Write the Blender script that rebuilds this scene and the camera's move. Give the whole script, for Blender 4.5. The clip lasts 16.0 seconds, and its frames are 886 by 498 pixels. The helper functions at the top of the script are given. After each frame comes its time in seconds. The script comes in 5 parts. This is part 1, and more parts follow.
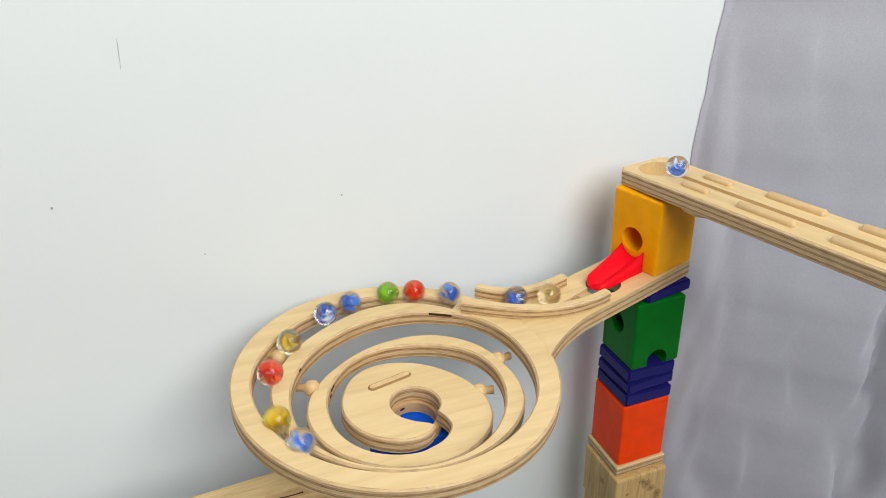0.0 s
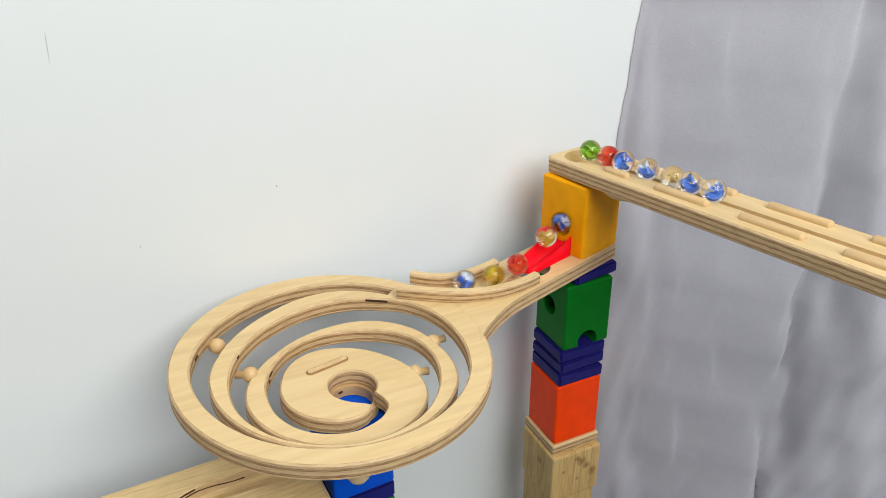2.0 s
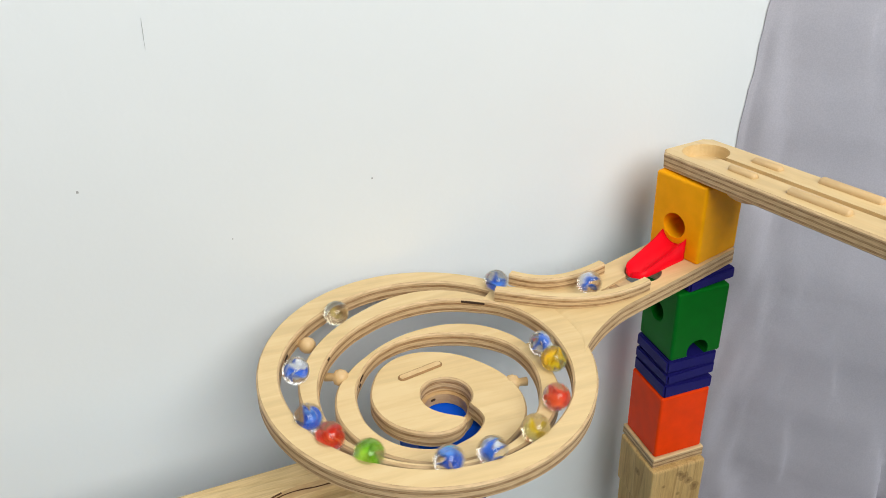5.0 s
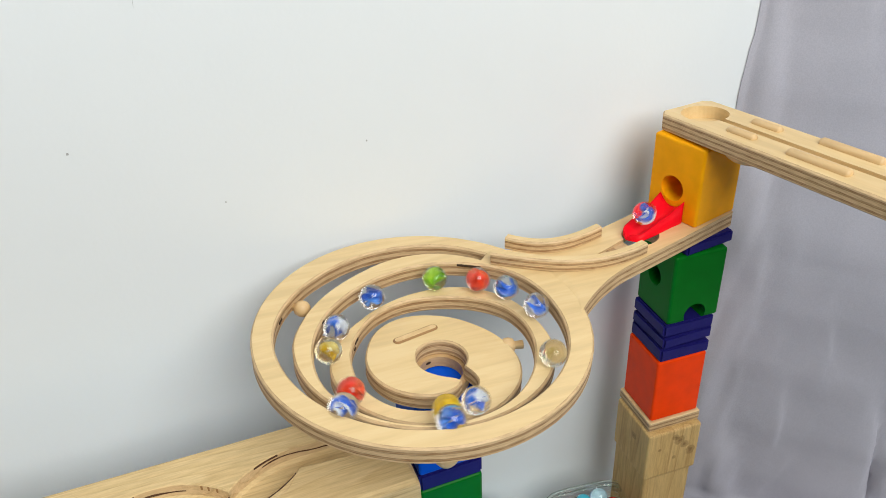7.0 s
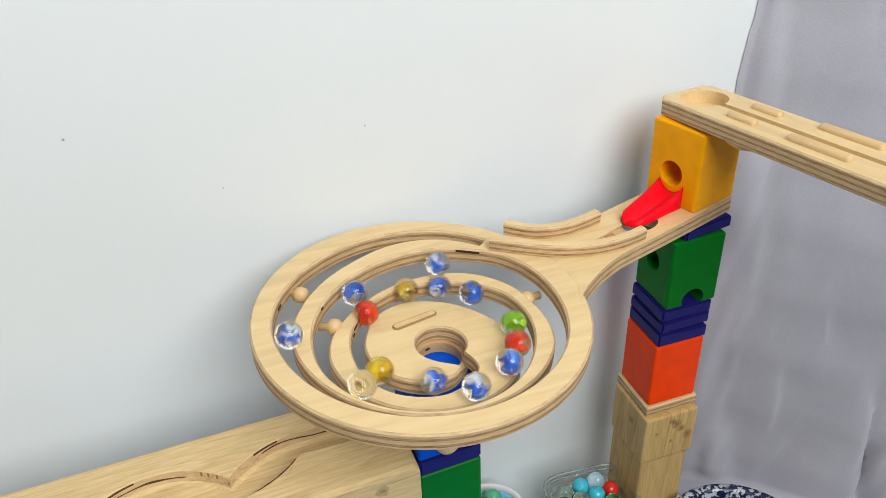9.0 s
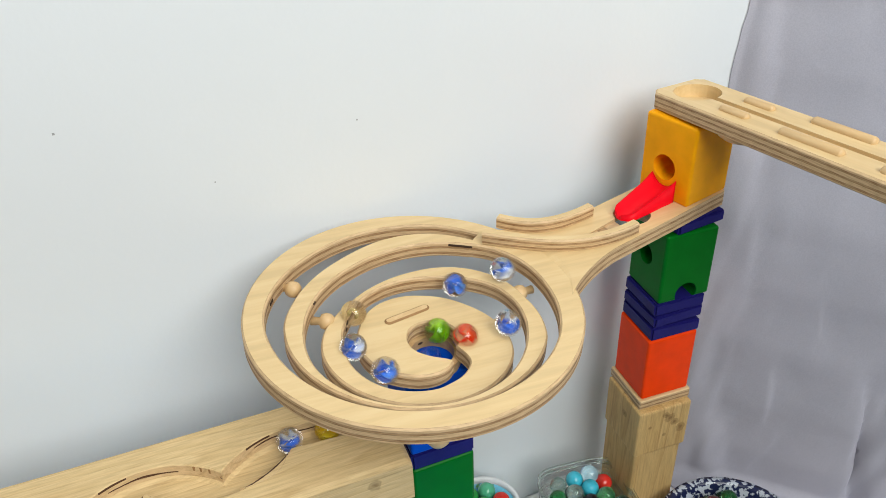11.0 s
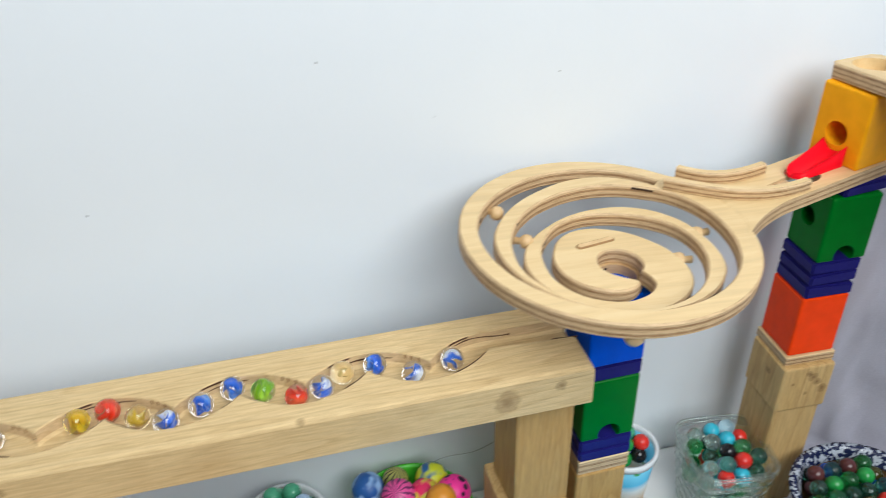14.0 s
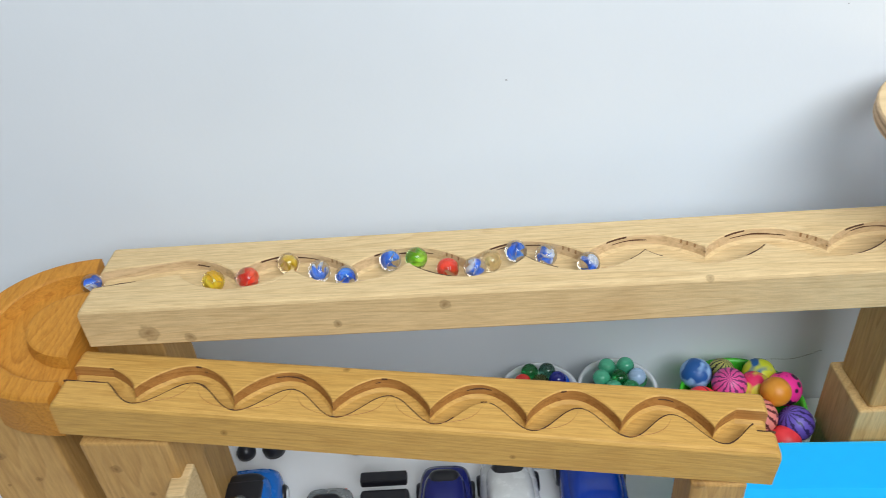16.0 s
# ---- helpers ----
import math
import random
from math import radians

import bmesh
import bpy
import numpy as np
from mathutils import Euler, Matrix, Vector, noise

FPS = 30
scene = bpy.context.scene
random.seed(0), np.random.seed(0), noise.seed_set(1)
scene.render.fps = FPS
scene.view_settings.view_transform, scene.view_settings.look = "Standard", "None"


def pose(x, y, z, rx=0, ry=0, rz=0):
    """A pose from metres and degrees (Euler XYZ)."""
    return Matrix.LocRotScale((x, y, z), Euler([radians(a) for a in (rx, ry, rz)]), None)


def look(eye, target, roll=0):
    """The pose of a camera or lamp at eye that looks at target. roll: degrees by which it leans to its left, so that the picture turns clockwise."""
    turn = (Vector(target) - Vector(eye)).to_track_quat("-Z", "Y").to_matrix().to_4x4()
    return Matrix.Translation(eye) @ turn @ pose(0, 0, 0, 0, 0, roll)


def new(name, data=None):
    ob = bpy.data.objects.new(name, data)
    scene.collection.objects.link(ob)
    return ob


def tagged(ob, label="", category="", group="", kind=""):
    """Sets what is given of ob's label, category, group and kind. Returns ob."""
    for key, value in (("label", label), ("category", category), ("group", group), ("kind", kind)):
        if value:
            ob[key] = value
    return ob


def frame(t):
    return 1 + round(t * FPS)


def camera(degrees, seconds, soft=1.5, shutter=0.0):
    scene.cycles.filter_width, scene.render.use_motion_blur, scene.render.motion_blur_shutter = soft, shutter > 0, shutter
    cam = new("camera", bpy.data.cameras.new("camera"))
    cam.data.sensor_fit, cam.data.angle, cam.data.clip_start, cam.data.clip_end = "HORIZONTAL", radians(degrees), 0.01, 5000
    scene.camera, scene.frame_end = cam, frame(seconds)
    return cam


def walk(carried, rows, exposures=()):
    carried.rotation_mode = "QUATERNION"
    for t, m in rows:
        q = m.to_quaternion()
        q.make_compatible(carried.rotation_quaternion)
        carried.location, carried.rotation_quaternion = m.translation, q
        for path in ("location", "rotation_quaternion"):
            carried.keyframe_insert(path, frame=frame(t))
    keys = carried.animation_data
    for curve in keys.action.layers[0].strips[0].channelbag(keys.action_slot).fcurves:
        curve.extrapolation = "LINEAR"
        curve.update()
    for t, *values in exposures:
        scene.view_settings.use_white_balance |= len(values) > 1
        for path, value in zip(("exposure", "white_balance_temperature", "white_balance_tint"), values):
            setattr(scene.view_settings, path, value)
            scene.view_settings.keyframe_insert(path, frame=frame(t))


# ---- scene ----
cam = camera(59.35, 16.0, soft=0.6, shutter=0.4)
ROWS = [
    (0.0, -0.0004, 0.1940, 0.6318, -24.22, -27.60, 1.20),
    (0.5, -0.0022, 0.1859, 0.6286, -25.68, -27.24, 0.95),
    (1.0, 0.0004, 0.1761, 0.6281, -26.88, -27.17, 0.91),
    (1.5, 0.0014, 0.1709, 0.6298, -27.80, -27.48, 0.81),
    (2.0, -0.0002, 0.1702, 0.6289, -28.25, -27.42, 0.68),
    (2.5, 0.0016, 0.1731, 0.6291, -27.13, -27.29, 0.90),
    (3.0, -0.0006, 0.1806, 0.6278, -26.00, -27.06, 1.08),
    (3.5, 0.0009, 0.1892, 0.6316, -24.55, -27.46, 1.26),
    (4.0, -0.0008, 0.2008, 0.6316, -23.52, -27.80, 1.30),
    (4.5, 0.0038, 0.2086, 0.6312, -22.43, -28.61, 1.76),
    (5.0, 0.0076, 0.2125, 0.6301, -21.89, -29.40, 1.98),
    (7.5, 0.0117, 0.2119, 0.6221, -21.95, -32.15, 2.01),
    (8.0, 0.0124, 0.2137, 0.6230, -22.01, -32.71, 1.88),
    (8.5, 0.0107, 0.2137, 0.6247, -22.13, -32.74, 1.89),
    (9.0, 0.0092, 0.2152, 0.6233, -22.28, -32.73, 1.95),
    (11.5, 0.0128, 0.2140, 0.6234, -22.58, -33.27, 1.88),
    (12.0, 0.0139, 0.2107, 0.6223, -22.73, -33.15, 1.93),
    (12.5, 0.0174, 0.2068, 0.6229, -22.85, -33.50, 1.88),
    (13.0, 0.0088, 0.2036, 0.6200, -21.40, -33.45, 1.28),
    (13.5, -0.0306, 0.1841, 0.6241, -18.38, -33.32, 1.23),
    (14.0, -0.0903, 0.1550, 0.6200, -14.69, -32.76, 1.51),
    (14.5, -0.1443, 0.1379, 0.6132, -10.23, -33.61, 1.97),
    (15.0, -0.1996, 0.1141, 0.5975, -5.67, -33.33, 2.71),
    (15.5, -0.2374, 0.1108, 0.5919, -2.48, -34.61, 3.63),
    (16.0, -0.2652, 0.1074, 0.5994, -0.60, -35.80, 4.09),
]
LIGHT = [(0.0, 0.07, 6450, 6), (5.0, 0.07, 6450, 6), (9.0, 0.08, 6350, 6), (12.5, 0.05, 6300, 6), (13.5, 0.14, 6150, 6), (14.5, 0.21, 5850, 7), (15.0, 0.22, 5800, 7), (15.5, 0.20, 5800, 7), (16.0, 0.29, 5850, 7)]
walk(cam, [(t, pose(x, y, z, 90 + pitch, roll, yaw)) for t, x, y, z, yaw, pitch, roll in ROWS], LIGHT)

# ---- world, lights, exposure ----
world = bpy.data.worlds.new("room_air")
world.use_nodes = True
scene.world = world
wbg = world.node_tree.nodes["Background"]
wbg.inputs[0].default_value = (0.80, 0.88, 1.0, 1)
wbg.inputs[1].default_value = 0.30


def area_lamp(name, eye, target, size, watts, colour):
    data = bpy.data.lights.new(name, "AREA")
    data.shape, data.size, data.energy, data.color = "DISK", size, watts, colour
    ob = new(name, data)
    ob.matrix_world = look(eye, target)
    return ob


LAMP = (0.32, -0.62, 1.55)
area_lamp("ceiling_lamp_light", LAMP, (0.20, 0.7, 0.55), 1.40, 35.5, (1.0, 0.98, 0.95))
# added weak cool fill from the left; no window stands there
area_lamp("cool_fill_light", (-1.75, -0.6, 1.35), (0.0, 0.65, 0.3), 1.1, 0.8, (0.80, 0.90, 1.0))

# ---- materials ----


class Mat:
    """A node material with short calls to add nodes."""

    def __init__(self, name, rough=0.5, metal=0.0, spec=0.5):
        self.m = bpy.data.materials.new(name)
        self.m.use_nodes = True
        self.t = self.m.node_tree
        self.b = self.t.nodes["Principled BSDF"]
        self.b.inputs["Roughness"].default_value = rough
        self.b.inputs["Metallic"].default_value = metal
        self.b.inputs["Specular IOR Level"].default_value = spec

    def n(self, kind, **sets):
        nd = self.t.nodes.new(kind)
        for k, val in sets.items():
            nd.inputs[k].default_value = val
        return nd

    def link(self, a, b):
        self.t.links.new(a, b)

    def coords(self, scale=(1, 1, 1)):
        tc = self.n("ShaderNodeTexCoord")
        mp = self.n("ShaderNodeMapping")
        mp.inputs["Scale"].default_value = scale
        self.link(tc.outputs["Object"], mp.inputs["Vector"])
        return mp.outputs[0]

    def noise(self, vec, scale, detail=4.0, rough=0.55, distort=0.0):
        nd = self.n("ShaderNodeTexNoise", Scale=scale, Detail=detail, Roughness=rough, Distortion=distort)
        if vec is not None:
            self.link(vec, nd.inputs["Vector"])
        return nd.outputs[0]

    def ramp(self, fac, stops):
        nd = self.n("ShaderNodeValToRGB")
        els = nd.color_ramp.elements
        while len(els) < len(stops):
            els.new(0.5)
        for e, (p, col) in zip(els, stops):
            e.position, e.color = p, (*col, 1)
        self.link(fac, nd.inputs[0])
        return nd.outputs[0]

    def mix(self, fac, a, b, kind="MIX"):
        nd = self.t.nodes.new("ShaderNodeMix")
        nd.data_type, nd.blend_type = "RGBA", kind
        for sock, val in ((nd.inputs[0], fac), (nd.inputs[6], a), (nd.inputs[7], b)):
            if isinstance(val, (int, float)):
                sock.default_value = val
            elif isinstance(val, tuple):
                sock.default_value = (*val, 1)
            else:
                self.link(val, sock)
        return nd.outputs[2]

    def colour(self, out):
        self.link(out, self.b.inputs["Base Color"])

    def bump(self, height, strength=0.2, dist=0.001):
        nd = self.n("ShaderNodeBump", Strength=strength, Distance=dist)
        self.link(height, nd.inputs["Height"])
        self.link(nd.outputs[0], self.b.inputs["Normal"])

    def rough(self, fac, lo, hi):
        nd = self.n("ShaderNodeMapRange")
        nd.inputs["To Min"].default_value, nd.inputs["To Max"].default_value = lo, hi
        self.link(fac, nd.inputs["Value"])
        self.link(nd.outputs[0], self.b.inputs["Roughness"])


def paint_wall():
    k = Mat("wall_paint", 0.6)
    v = k.coords()
    big, fine = k.noise(v, 2.5), k.noise(v, 260, 3)
    k.colour(k.ramp(big, [(0.3, (0.76, 0.80, 0.83)), (0.7, (0.80, 0.835, 0.86))]))
    k.bump(fine, 0.12, 0.0006)
    return k.m


def lacquer(name, col, rough=0.33):
    k = Mat(name, rough, spec=0.10)
    v = k.coords()
    a, b = k.noise(v, 60), k.noise(v, 900, 2)
    dark = tuple(c * 0.86 for c in col)
    k.colour(k.ramp(a, [(0.3, dark), (0.7, col)]))
    k.rough(a, rough - 0.06, rough + 0.1)
    k.bump(b, 0.06, 0.0004)
    return k.m


def timber(name, light, mid, dark, axis="x", rings=95.0, rough=0.55, knots=(), grain=0.5):
    """Sawn softwood: growth rings drawn out along one axis, fine fibres, knots at given places (x, y, z, radius)."""
    k = Mat(name, rough, spec=0.3)
    stretch = {"x": (0.07, 1, 1), "y": (1, 0.07, 1), "z": (1, 1, 0.07)}[axis]
    v = k.coords(stretch)
    warp = k.noise(v, 9, 2)
    swell = k.n("ShaderNodeMath")
    swell.operation = "MULTIPLY"
    swell.inputs[1].default_value = rings * 0.30
    k.link(k.noise(v, 17, 1.5, 0.45, 0.3), swell.inputs[0])
    years = k.n("ShaderNodeMath")
    years.operation = "FRACT"
    k.link(swell.outputs[0], years.inputs[0])
    fibre = k.noise(v, 520, 6, 0.7)
    base = k.ramp(years.outputs[0], [(0.0, light), (0.50, tuple((a + b) / 2 for a, b in zip(light, mid))), (0.80, mid), (0.93, tuple((a + b) / 2 for a, b in zip(dark, mid))), (1.0, light)])
    soft = k.mix(1 - grain, base, k.ramp(warp, [(0.3, mid), (0.7, light)]))
    out = k.mix(0.36, soft, k.ramp(fibre, [(0.32, tuple(c * 0.55 for c in dark)), (0.60, light)]))
    for kx, ky, kz, kr in knots:
        tc = k.n("ShaderNodeTexCoord")
        far = k.n("ShaderNodeVectorMath")
        far.operation = "DISTANCE"
        far.inputs[1].default_value = (kx, ky, kz)
        wobble = k.n("ShaderNodeVectorMath")
        wobble.operation = "MULTIPLY_ADD"
        blur = k.n("ShaderNodeTexNoise", Scale=180.0, Detail=2.0)
        k.link(tc.outputs["Object"], blur.inputs["Vector"])
        wobble.inputs[1].default_value = (kr * 0.9, kr * 0.9, kr * 0.9)
        k.link(blur.outputs["Color"], wobble.inputs[0])
        k.link(tc.outputs["Object"], wobble.inputs[2])
        far.inputs[1].default_value = (kx + kr * 0.45, ky + kr * 0.45, kz + kr * 0.45)
        k.link(wobble.outputs[0], far.inputs[0])
        sc = k.n("ShaderNodeMath")
        sc.operation = "DIVIDE"
        sc.inputs[1].default_value = kr
        k.link(far.outputs["Value"], sc.inputs[0])
        spot = k.ramp(sc.outputs[0], [(0.15, (0.75, 0.75, 0.75)), (0.55, (0.38, 0.38, 0.38)), (0.74, (0.45, 0.45, 0.45)), (1.0, (0, 0, 0))])
        out = k.mix(spot, out, tuple(c * 0.5 for c in dark))
    stain = k.noise(k.coords(), 14, 3)
    out = k.mix(k.ramp(stain, [(0.55, (0, 0, 0)), (0.8, (0.3, 0.3, 0.3))]), out, dark)
    k.colour(out)
    k.rough(fibre, rough - 0.08, rough + 0.12)
    k.bump(fibre, 0.35, 0.0007)
    return k.m


def veneer(name, light, dark, rough=0.42, axis="x"):
    k = Mat(name, rough)
    v = k.coords((0.10, 1, 1) if axis == "x" else (1, 1, 0.10))
    a = k.noise(v, 120, 5, 0.6, 0.4)
    b = k.noise(k.coords((0.25, 1, 1) if axis == "x" else (1, 1, 0.25)), 22, 3)
    c1 = k.ramp(a, [(0.36, tuple(c * 0.86 for c in dark)), (0.48, dark), (0.60, light)])
    k.colour(k.mix(0.45, c1, k.ramp(b, [(0.3, tuple(c * 0.9 for c in dark)), (0.7, light)])))
    k.rough(a, rough - 0.05, rough + 0.12)
    k.bump(a, 0.1, 0.0004)
    return k.m


def ply_edge(name, plies=5):
    """The layered edge of plywood, by the height stored in the mesh."""
    k = Mat(name, 0.6)
    at = k.n("ShaderNodeAttribute")
    at.attribute_name = "layer"
    mul = k.n("ShaderNodeMath")
    mul.operation = "MULTIPLY_ADD"
    wob = k.noise(k.coords(), 160, 3)
    mul.inputs[1].default_value = plies * 0.5
    k.link(at.outputs["Fac"], mul.inputs[0])
    w2 = k.n("ShaderNodeMath")
    w2.operation = "MULTIPLY"
    w2.inputs[1].default_value = 0.09
    k.link(wob, w2.inputs[0])
    k.link(w2.outputs[0], mul.inputs[2])
    fr = k.n("ShaderNodeMath")
    fr.operation = "FRACT"
    k.link(mul.outputs[0], fr.inputs[0])
    band = k.ramp(fr.outputs[0], [(0.0, (0.66, 0.47, 0.26)), (0.52, (0.64, 0.44, 0.23)), (0.57, (0.20, 0.095, 0.030)), (0.70, (0.34, 0.18, 0.065)), (0.90, (0.26, 0.13, 0.045)), (0.96, (0.66, 0.47, 0.26))])
    fibre = k.noise(k.coords((0.25, 0.25, 2.5)), 420, 5, 0.65)
    k.colour(k.mix(0.35, band, k.ramp(fibre, [(0.36, (0.17, 0.085, 0.030)), (0.58, (0.66, 0.47, 0.27))])))
    k.bump(fibre, 0.2, 0.0005)
    return k.m


def glass_mat(name, col=(1, 1, 1), rough=0.0, ior=1.5, alpha=1.0):
    k = Mat(name, rough)
    k.b.inputs["Transmission Weight"].default_value = 1.0
    k.b.inputs["IOR"].default_value = ior
    k.b.inputs["Base Color"].default_value = (*col, 1)
    k.b.inputs["Alpha"].default_value = alpha
    return k.m


def plain(name, col, rough=0.4, var=0.85, scale=80, metal=0.0):
    k = Mat(name, rough, metal)
    a = k.noise(k.coords(), scale)
    k.colour(k.ramp(a, [(0.3, tuple(c * var for c in col)), (0.7, col)]))
    k.rough(a, max(0.02, rough - 0.05), rough + 0.08)
    return k.m


def cloth_mat():
    k = Mat("backdrop_cloth", 0.9, spec=0.1)
    v = k.coords()
    big = k.noise(v, 5, 4)
    c1 = k.ramp(big, [(0.3, (0.41, 0.408, 0.475)), (0.7, (0.535, 0.53, 0.605))])
    k.colour(k.mix(0.25, c1, k.ramp(k.noise(v, 900, 3), [(0.35, (0.31, 0.30, 0.345)), (0.65, (0.50, 0.488, 0.53))])))
    k.bump(k.noise(v, 15, 4, 0.5), 0.28, 0.008)
    return k.m


M_WALL = paint_wall()
# tones of the unseen room sides and floor, tuned for bounced light
M_ROOM = plain("unseen_room_grey", (0.56, 0.56, 0.55), 0.7, 0.93, 6)
M_FLOOR = plain("dark_floor", (0.14, 0.10, 0.07), 0.5, 0.7, 20)
M_TABLE = plain("white_table", (0.88, 0.885, 0.885), 0.35, 0.94, 12)
M_CLOTH = cloth_mat()
M_VENEER = veneer("birch_veneer", (0.77, 0.580, 0.310), (0.71, 0.505, 0.245))
M_PLY = ply_edge("plywood_edge", 5)
M_BOARDPLY = ply_edge("board_plywood_edge", 7)
UP_KNOTS = ((0.458, 0.002, -0.002, 0.0035), (0.270, 0.0, -0.011, 0.0050), (0.190, 0.0, -0.024, 0.0038), (0.048, 0.0, -0.024, 0.0085), (0.078, 0.0, -0.030, 0.005), (0.600, 0.0, -0.018, 0.011), (0.640, 0.0, -0.012, 0.005))
LO_KNOTS = ((0.125, 0.0, -0.018, 0.003), (0.330, 0.0, -0.022, 0.0025), (0.205, 0.052, 0.0, 0.003))
POST_KNOTS = ((-0.014, -0.0215, 0.200, 0.005), (0.006, -0.0215, 0.170, 0.003), (-0.020, -0.0215, 0.165, 0.002), (0.012, -0.0215, 0.120, 0.004))
M_PINE = timber("pale_pine", (0.74, 0.555, 0.29), (0.67, 0.475, 0.225), (0.43, 0.25, 0.095), grain=0.62, knots=UP_KNOTS)
M_ROUTED = timber("routed_pine", (0.70, 0.52, 0.30), (0.62, 0.43, 0.22), (0.40, 0.235, 0.095), rings=60, grain=0.6)
M_OILED = timber("oiled_pine", (0.64, 0.385, 0.100), (0.57, 0.32, 0.070), (0.36, 0.165, 0.028), rings=110, grain=0.6, knots=LO_KNOTS)
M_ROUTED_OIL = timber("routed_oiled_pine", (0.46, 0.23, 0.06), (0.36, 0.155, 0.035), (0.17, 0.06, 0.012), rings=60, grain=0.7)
M_AMBER = timber("amber_pine", (0.60, 0.275, 0.036), (0.50, 0.205, 0.020), (0.32, 0.105, 0.010), axis="y", rings=70, grain=0.8)
M_POST = timber("pine_post", (0.57, 0.345, 0.115), (0.47, 0.26, 0.070), (0.31, 0.145, 0.036), axis="z", rings=80, knots=POST_KNOTS, grain=0.7)
M_OFFCUT = timber("rough_offcut", (0.64, 0.435, 0.185), (0.55, 0.345, 0.125), (0.36, 0.19, 0.055), axis="z", rings=50, grain=0.7)
WORM = ((0.005, -0.0265, 0.040, 0.0060), (0.011, -0.0265, 0.033, 0.0045), (0.001, -0.0265, 0.044, 0.0040), (-0.014, -0.0265, 0.034, 0.0020), (0.002, -0.0265, 0.020, 0.0025), (-0.0255, -0.004, 0.035, 0.0045), (0.018, -0.0265, 0.024, 0.0060))
M_STAINED = timber("stained_offcut", (0.66, 0.45, 0.19), (0.55, 0.345, 0.125), (0.30, 0.15, 0.045), axis="z", rings=40, grain=0.8, knots=WORM)
M_GROOVE = plain("brown_joint", (0.34, 0.19, 0.075), 0.8)
M_COLLAR = veneer("collar_wood", (0.60, 0.40, 0.20), (0.46, 0.28, 0.12))
M_DOWEL = veneer("beech_dowel", (0.74, 0.53, 0.28), (0.66, 0.44, 0.21), axis="z")
M_YELLOW = lacquer("yellow_lacquer", (1.0, 0.43, 0.004))
M_GREEN = lacquer("green_lacquer", (0.004, 0.155, 0.012))
M_ORANGE = lacquer("orange_lacquer", (1.0, 0.058, 0.001))
M_NAVY = lacquer("navy_lacquer", (0.016, 0.014, 0.15))
M_BLUE = lacquer("blue_lacquer", (0.004, 0.09, 0.66))
M_RED = lacquer("red_plastic", (0.95, 0.003, 0.016), 0.36)
M_GOUGE = plain("scorched_gouge", (0.09, 0.04, 0.015), 0.9)
M_SCUFF = plain("grey_scuff", (0.40, 0.41, 0.42), 0.8)
M_DARK = plain("dark_gouge", (0.05, 0.025, 0.012), 0.9)
M_TRAY = plain("sky_blue_plastic", (0.05, 0.50, 0.85), 0.35, 0.95)
M_GLASS = glass_mat("clear_glass", (0.93, 1.0, 0.96), 0.0, 1.5, 0.26)
M_RIB = glass_mat("glass_rib", (0.86, 0.98, 0.92), 0.08, 1.45, 0.62)
M_WHITEPL = plain("white_plastic", (0.75, 0.78, 0.80), 0.35, 0.95)
M_BLACKPL = plain("black_plastic", (0.012, 0.012, 0.016), 0.35)

# ---- mesh helpers ----


def empty(name, m):
    ob = new(name)
    ob.empty_display_size = 0.01
    ob.matrix_world = m
    return ob


def part(name, bm, mats, parent=None, label="", smooth=False, at=None):
    me = bpy.data.meshes.new(name)
    bm.normal_update()
    bm.to_mesh(me)
    bm.free()
    for mt in (mats if isinstance(mats, (list, tuple)) else [mats]):
        me.materials.append(mt)
    if smooth:
        for p in me.polygons:
            p.use_smooth = True
    ob = new(name, me)
    if parent is not None:
        ob.parent = parent
    if at is not None:
        ob.matrix_basis = at
    if label:
        ob["label"] = label
    return ob


def add_box(bm, x0, x1, y0, y1, z0, z1, bevel=0.0, seg=2):
    """A box in bm; with a rounded edge where a bevel is given."""
    r = bmesh.ops.create_cube(bm, size=1)
    vs = r["verts"]
    for v in vs:
        v.co = Vector(((x0 + x1) / 2 + v.co.x * (x1 - x0), (y0 + y1) / 2 + v.co.y * (y1 - y0), (z0 + z1) / 2 + v.co.z * (z1 - z0)))
    if bevel:
        es = list({e for v in vs for e in v.link_edges})
        bmesh.ops.bevel(bm, geom=es, offset=bevel, segments=seg, affect="EDGES", profile=0.5)
    return vs


def box(x0, x1, y0, y1, z0, z1, bevel=0.0, seg=2):
    bm = bmesh.new()
    add_box(bm, x0, x1, y0, y1, z0, z1, bevel, seg)
    return bm


def lathe(profile, seg=40):
    """A body of revolution about z from (radius, height) pairs."""
    bm = bmesh.new()
    rings = []
    for r, z in profile:
        if r < 1e-6:
            rings.append([bm.verts.new((0, 0, z))])
        else:
            rings.append([bm.verts.new((r * math.cos(6.28318531 * i / seg), r * math.sin(6.28318531 * i / seg), z)) for i in range(seg)])
    for a, b in zip(rings, rings[1:]):
        for i in range(seg):
            j = (i + 1) % seg
            if len(a) == 1 and len(b) > 1:
                bm.faces.new((a[0], b[j], b[i]))
            elif len(b) == 1 and len(a) > 1:
                bm.faces.new((a[i], a[j], b[0]))
            elif len(a) > 1:
                bm.faces.new((a[i], a[j], b[j], b[i]))
    bmesh.ops.recalc_face_normals(bm, faces=bm.faces)
    return bm


def layered(bm, z_low, z_high):
    """Store the height between two levels for the plywood edge."""
    lay = bm.verts.layers.float.get("layer") or bm.verts.layers.float.new("layer")
    for v in bm.verts:
        v[lay] = (v.co.z - z_low) / (z_high - z_low)


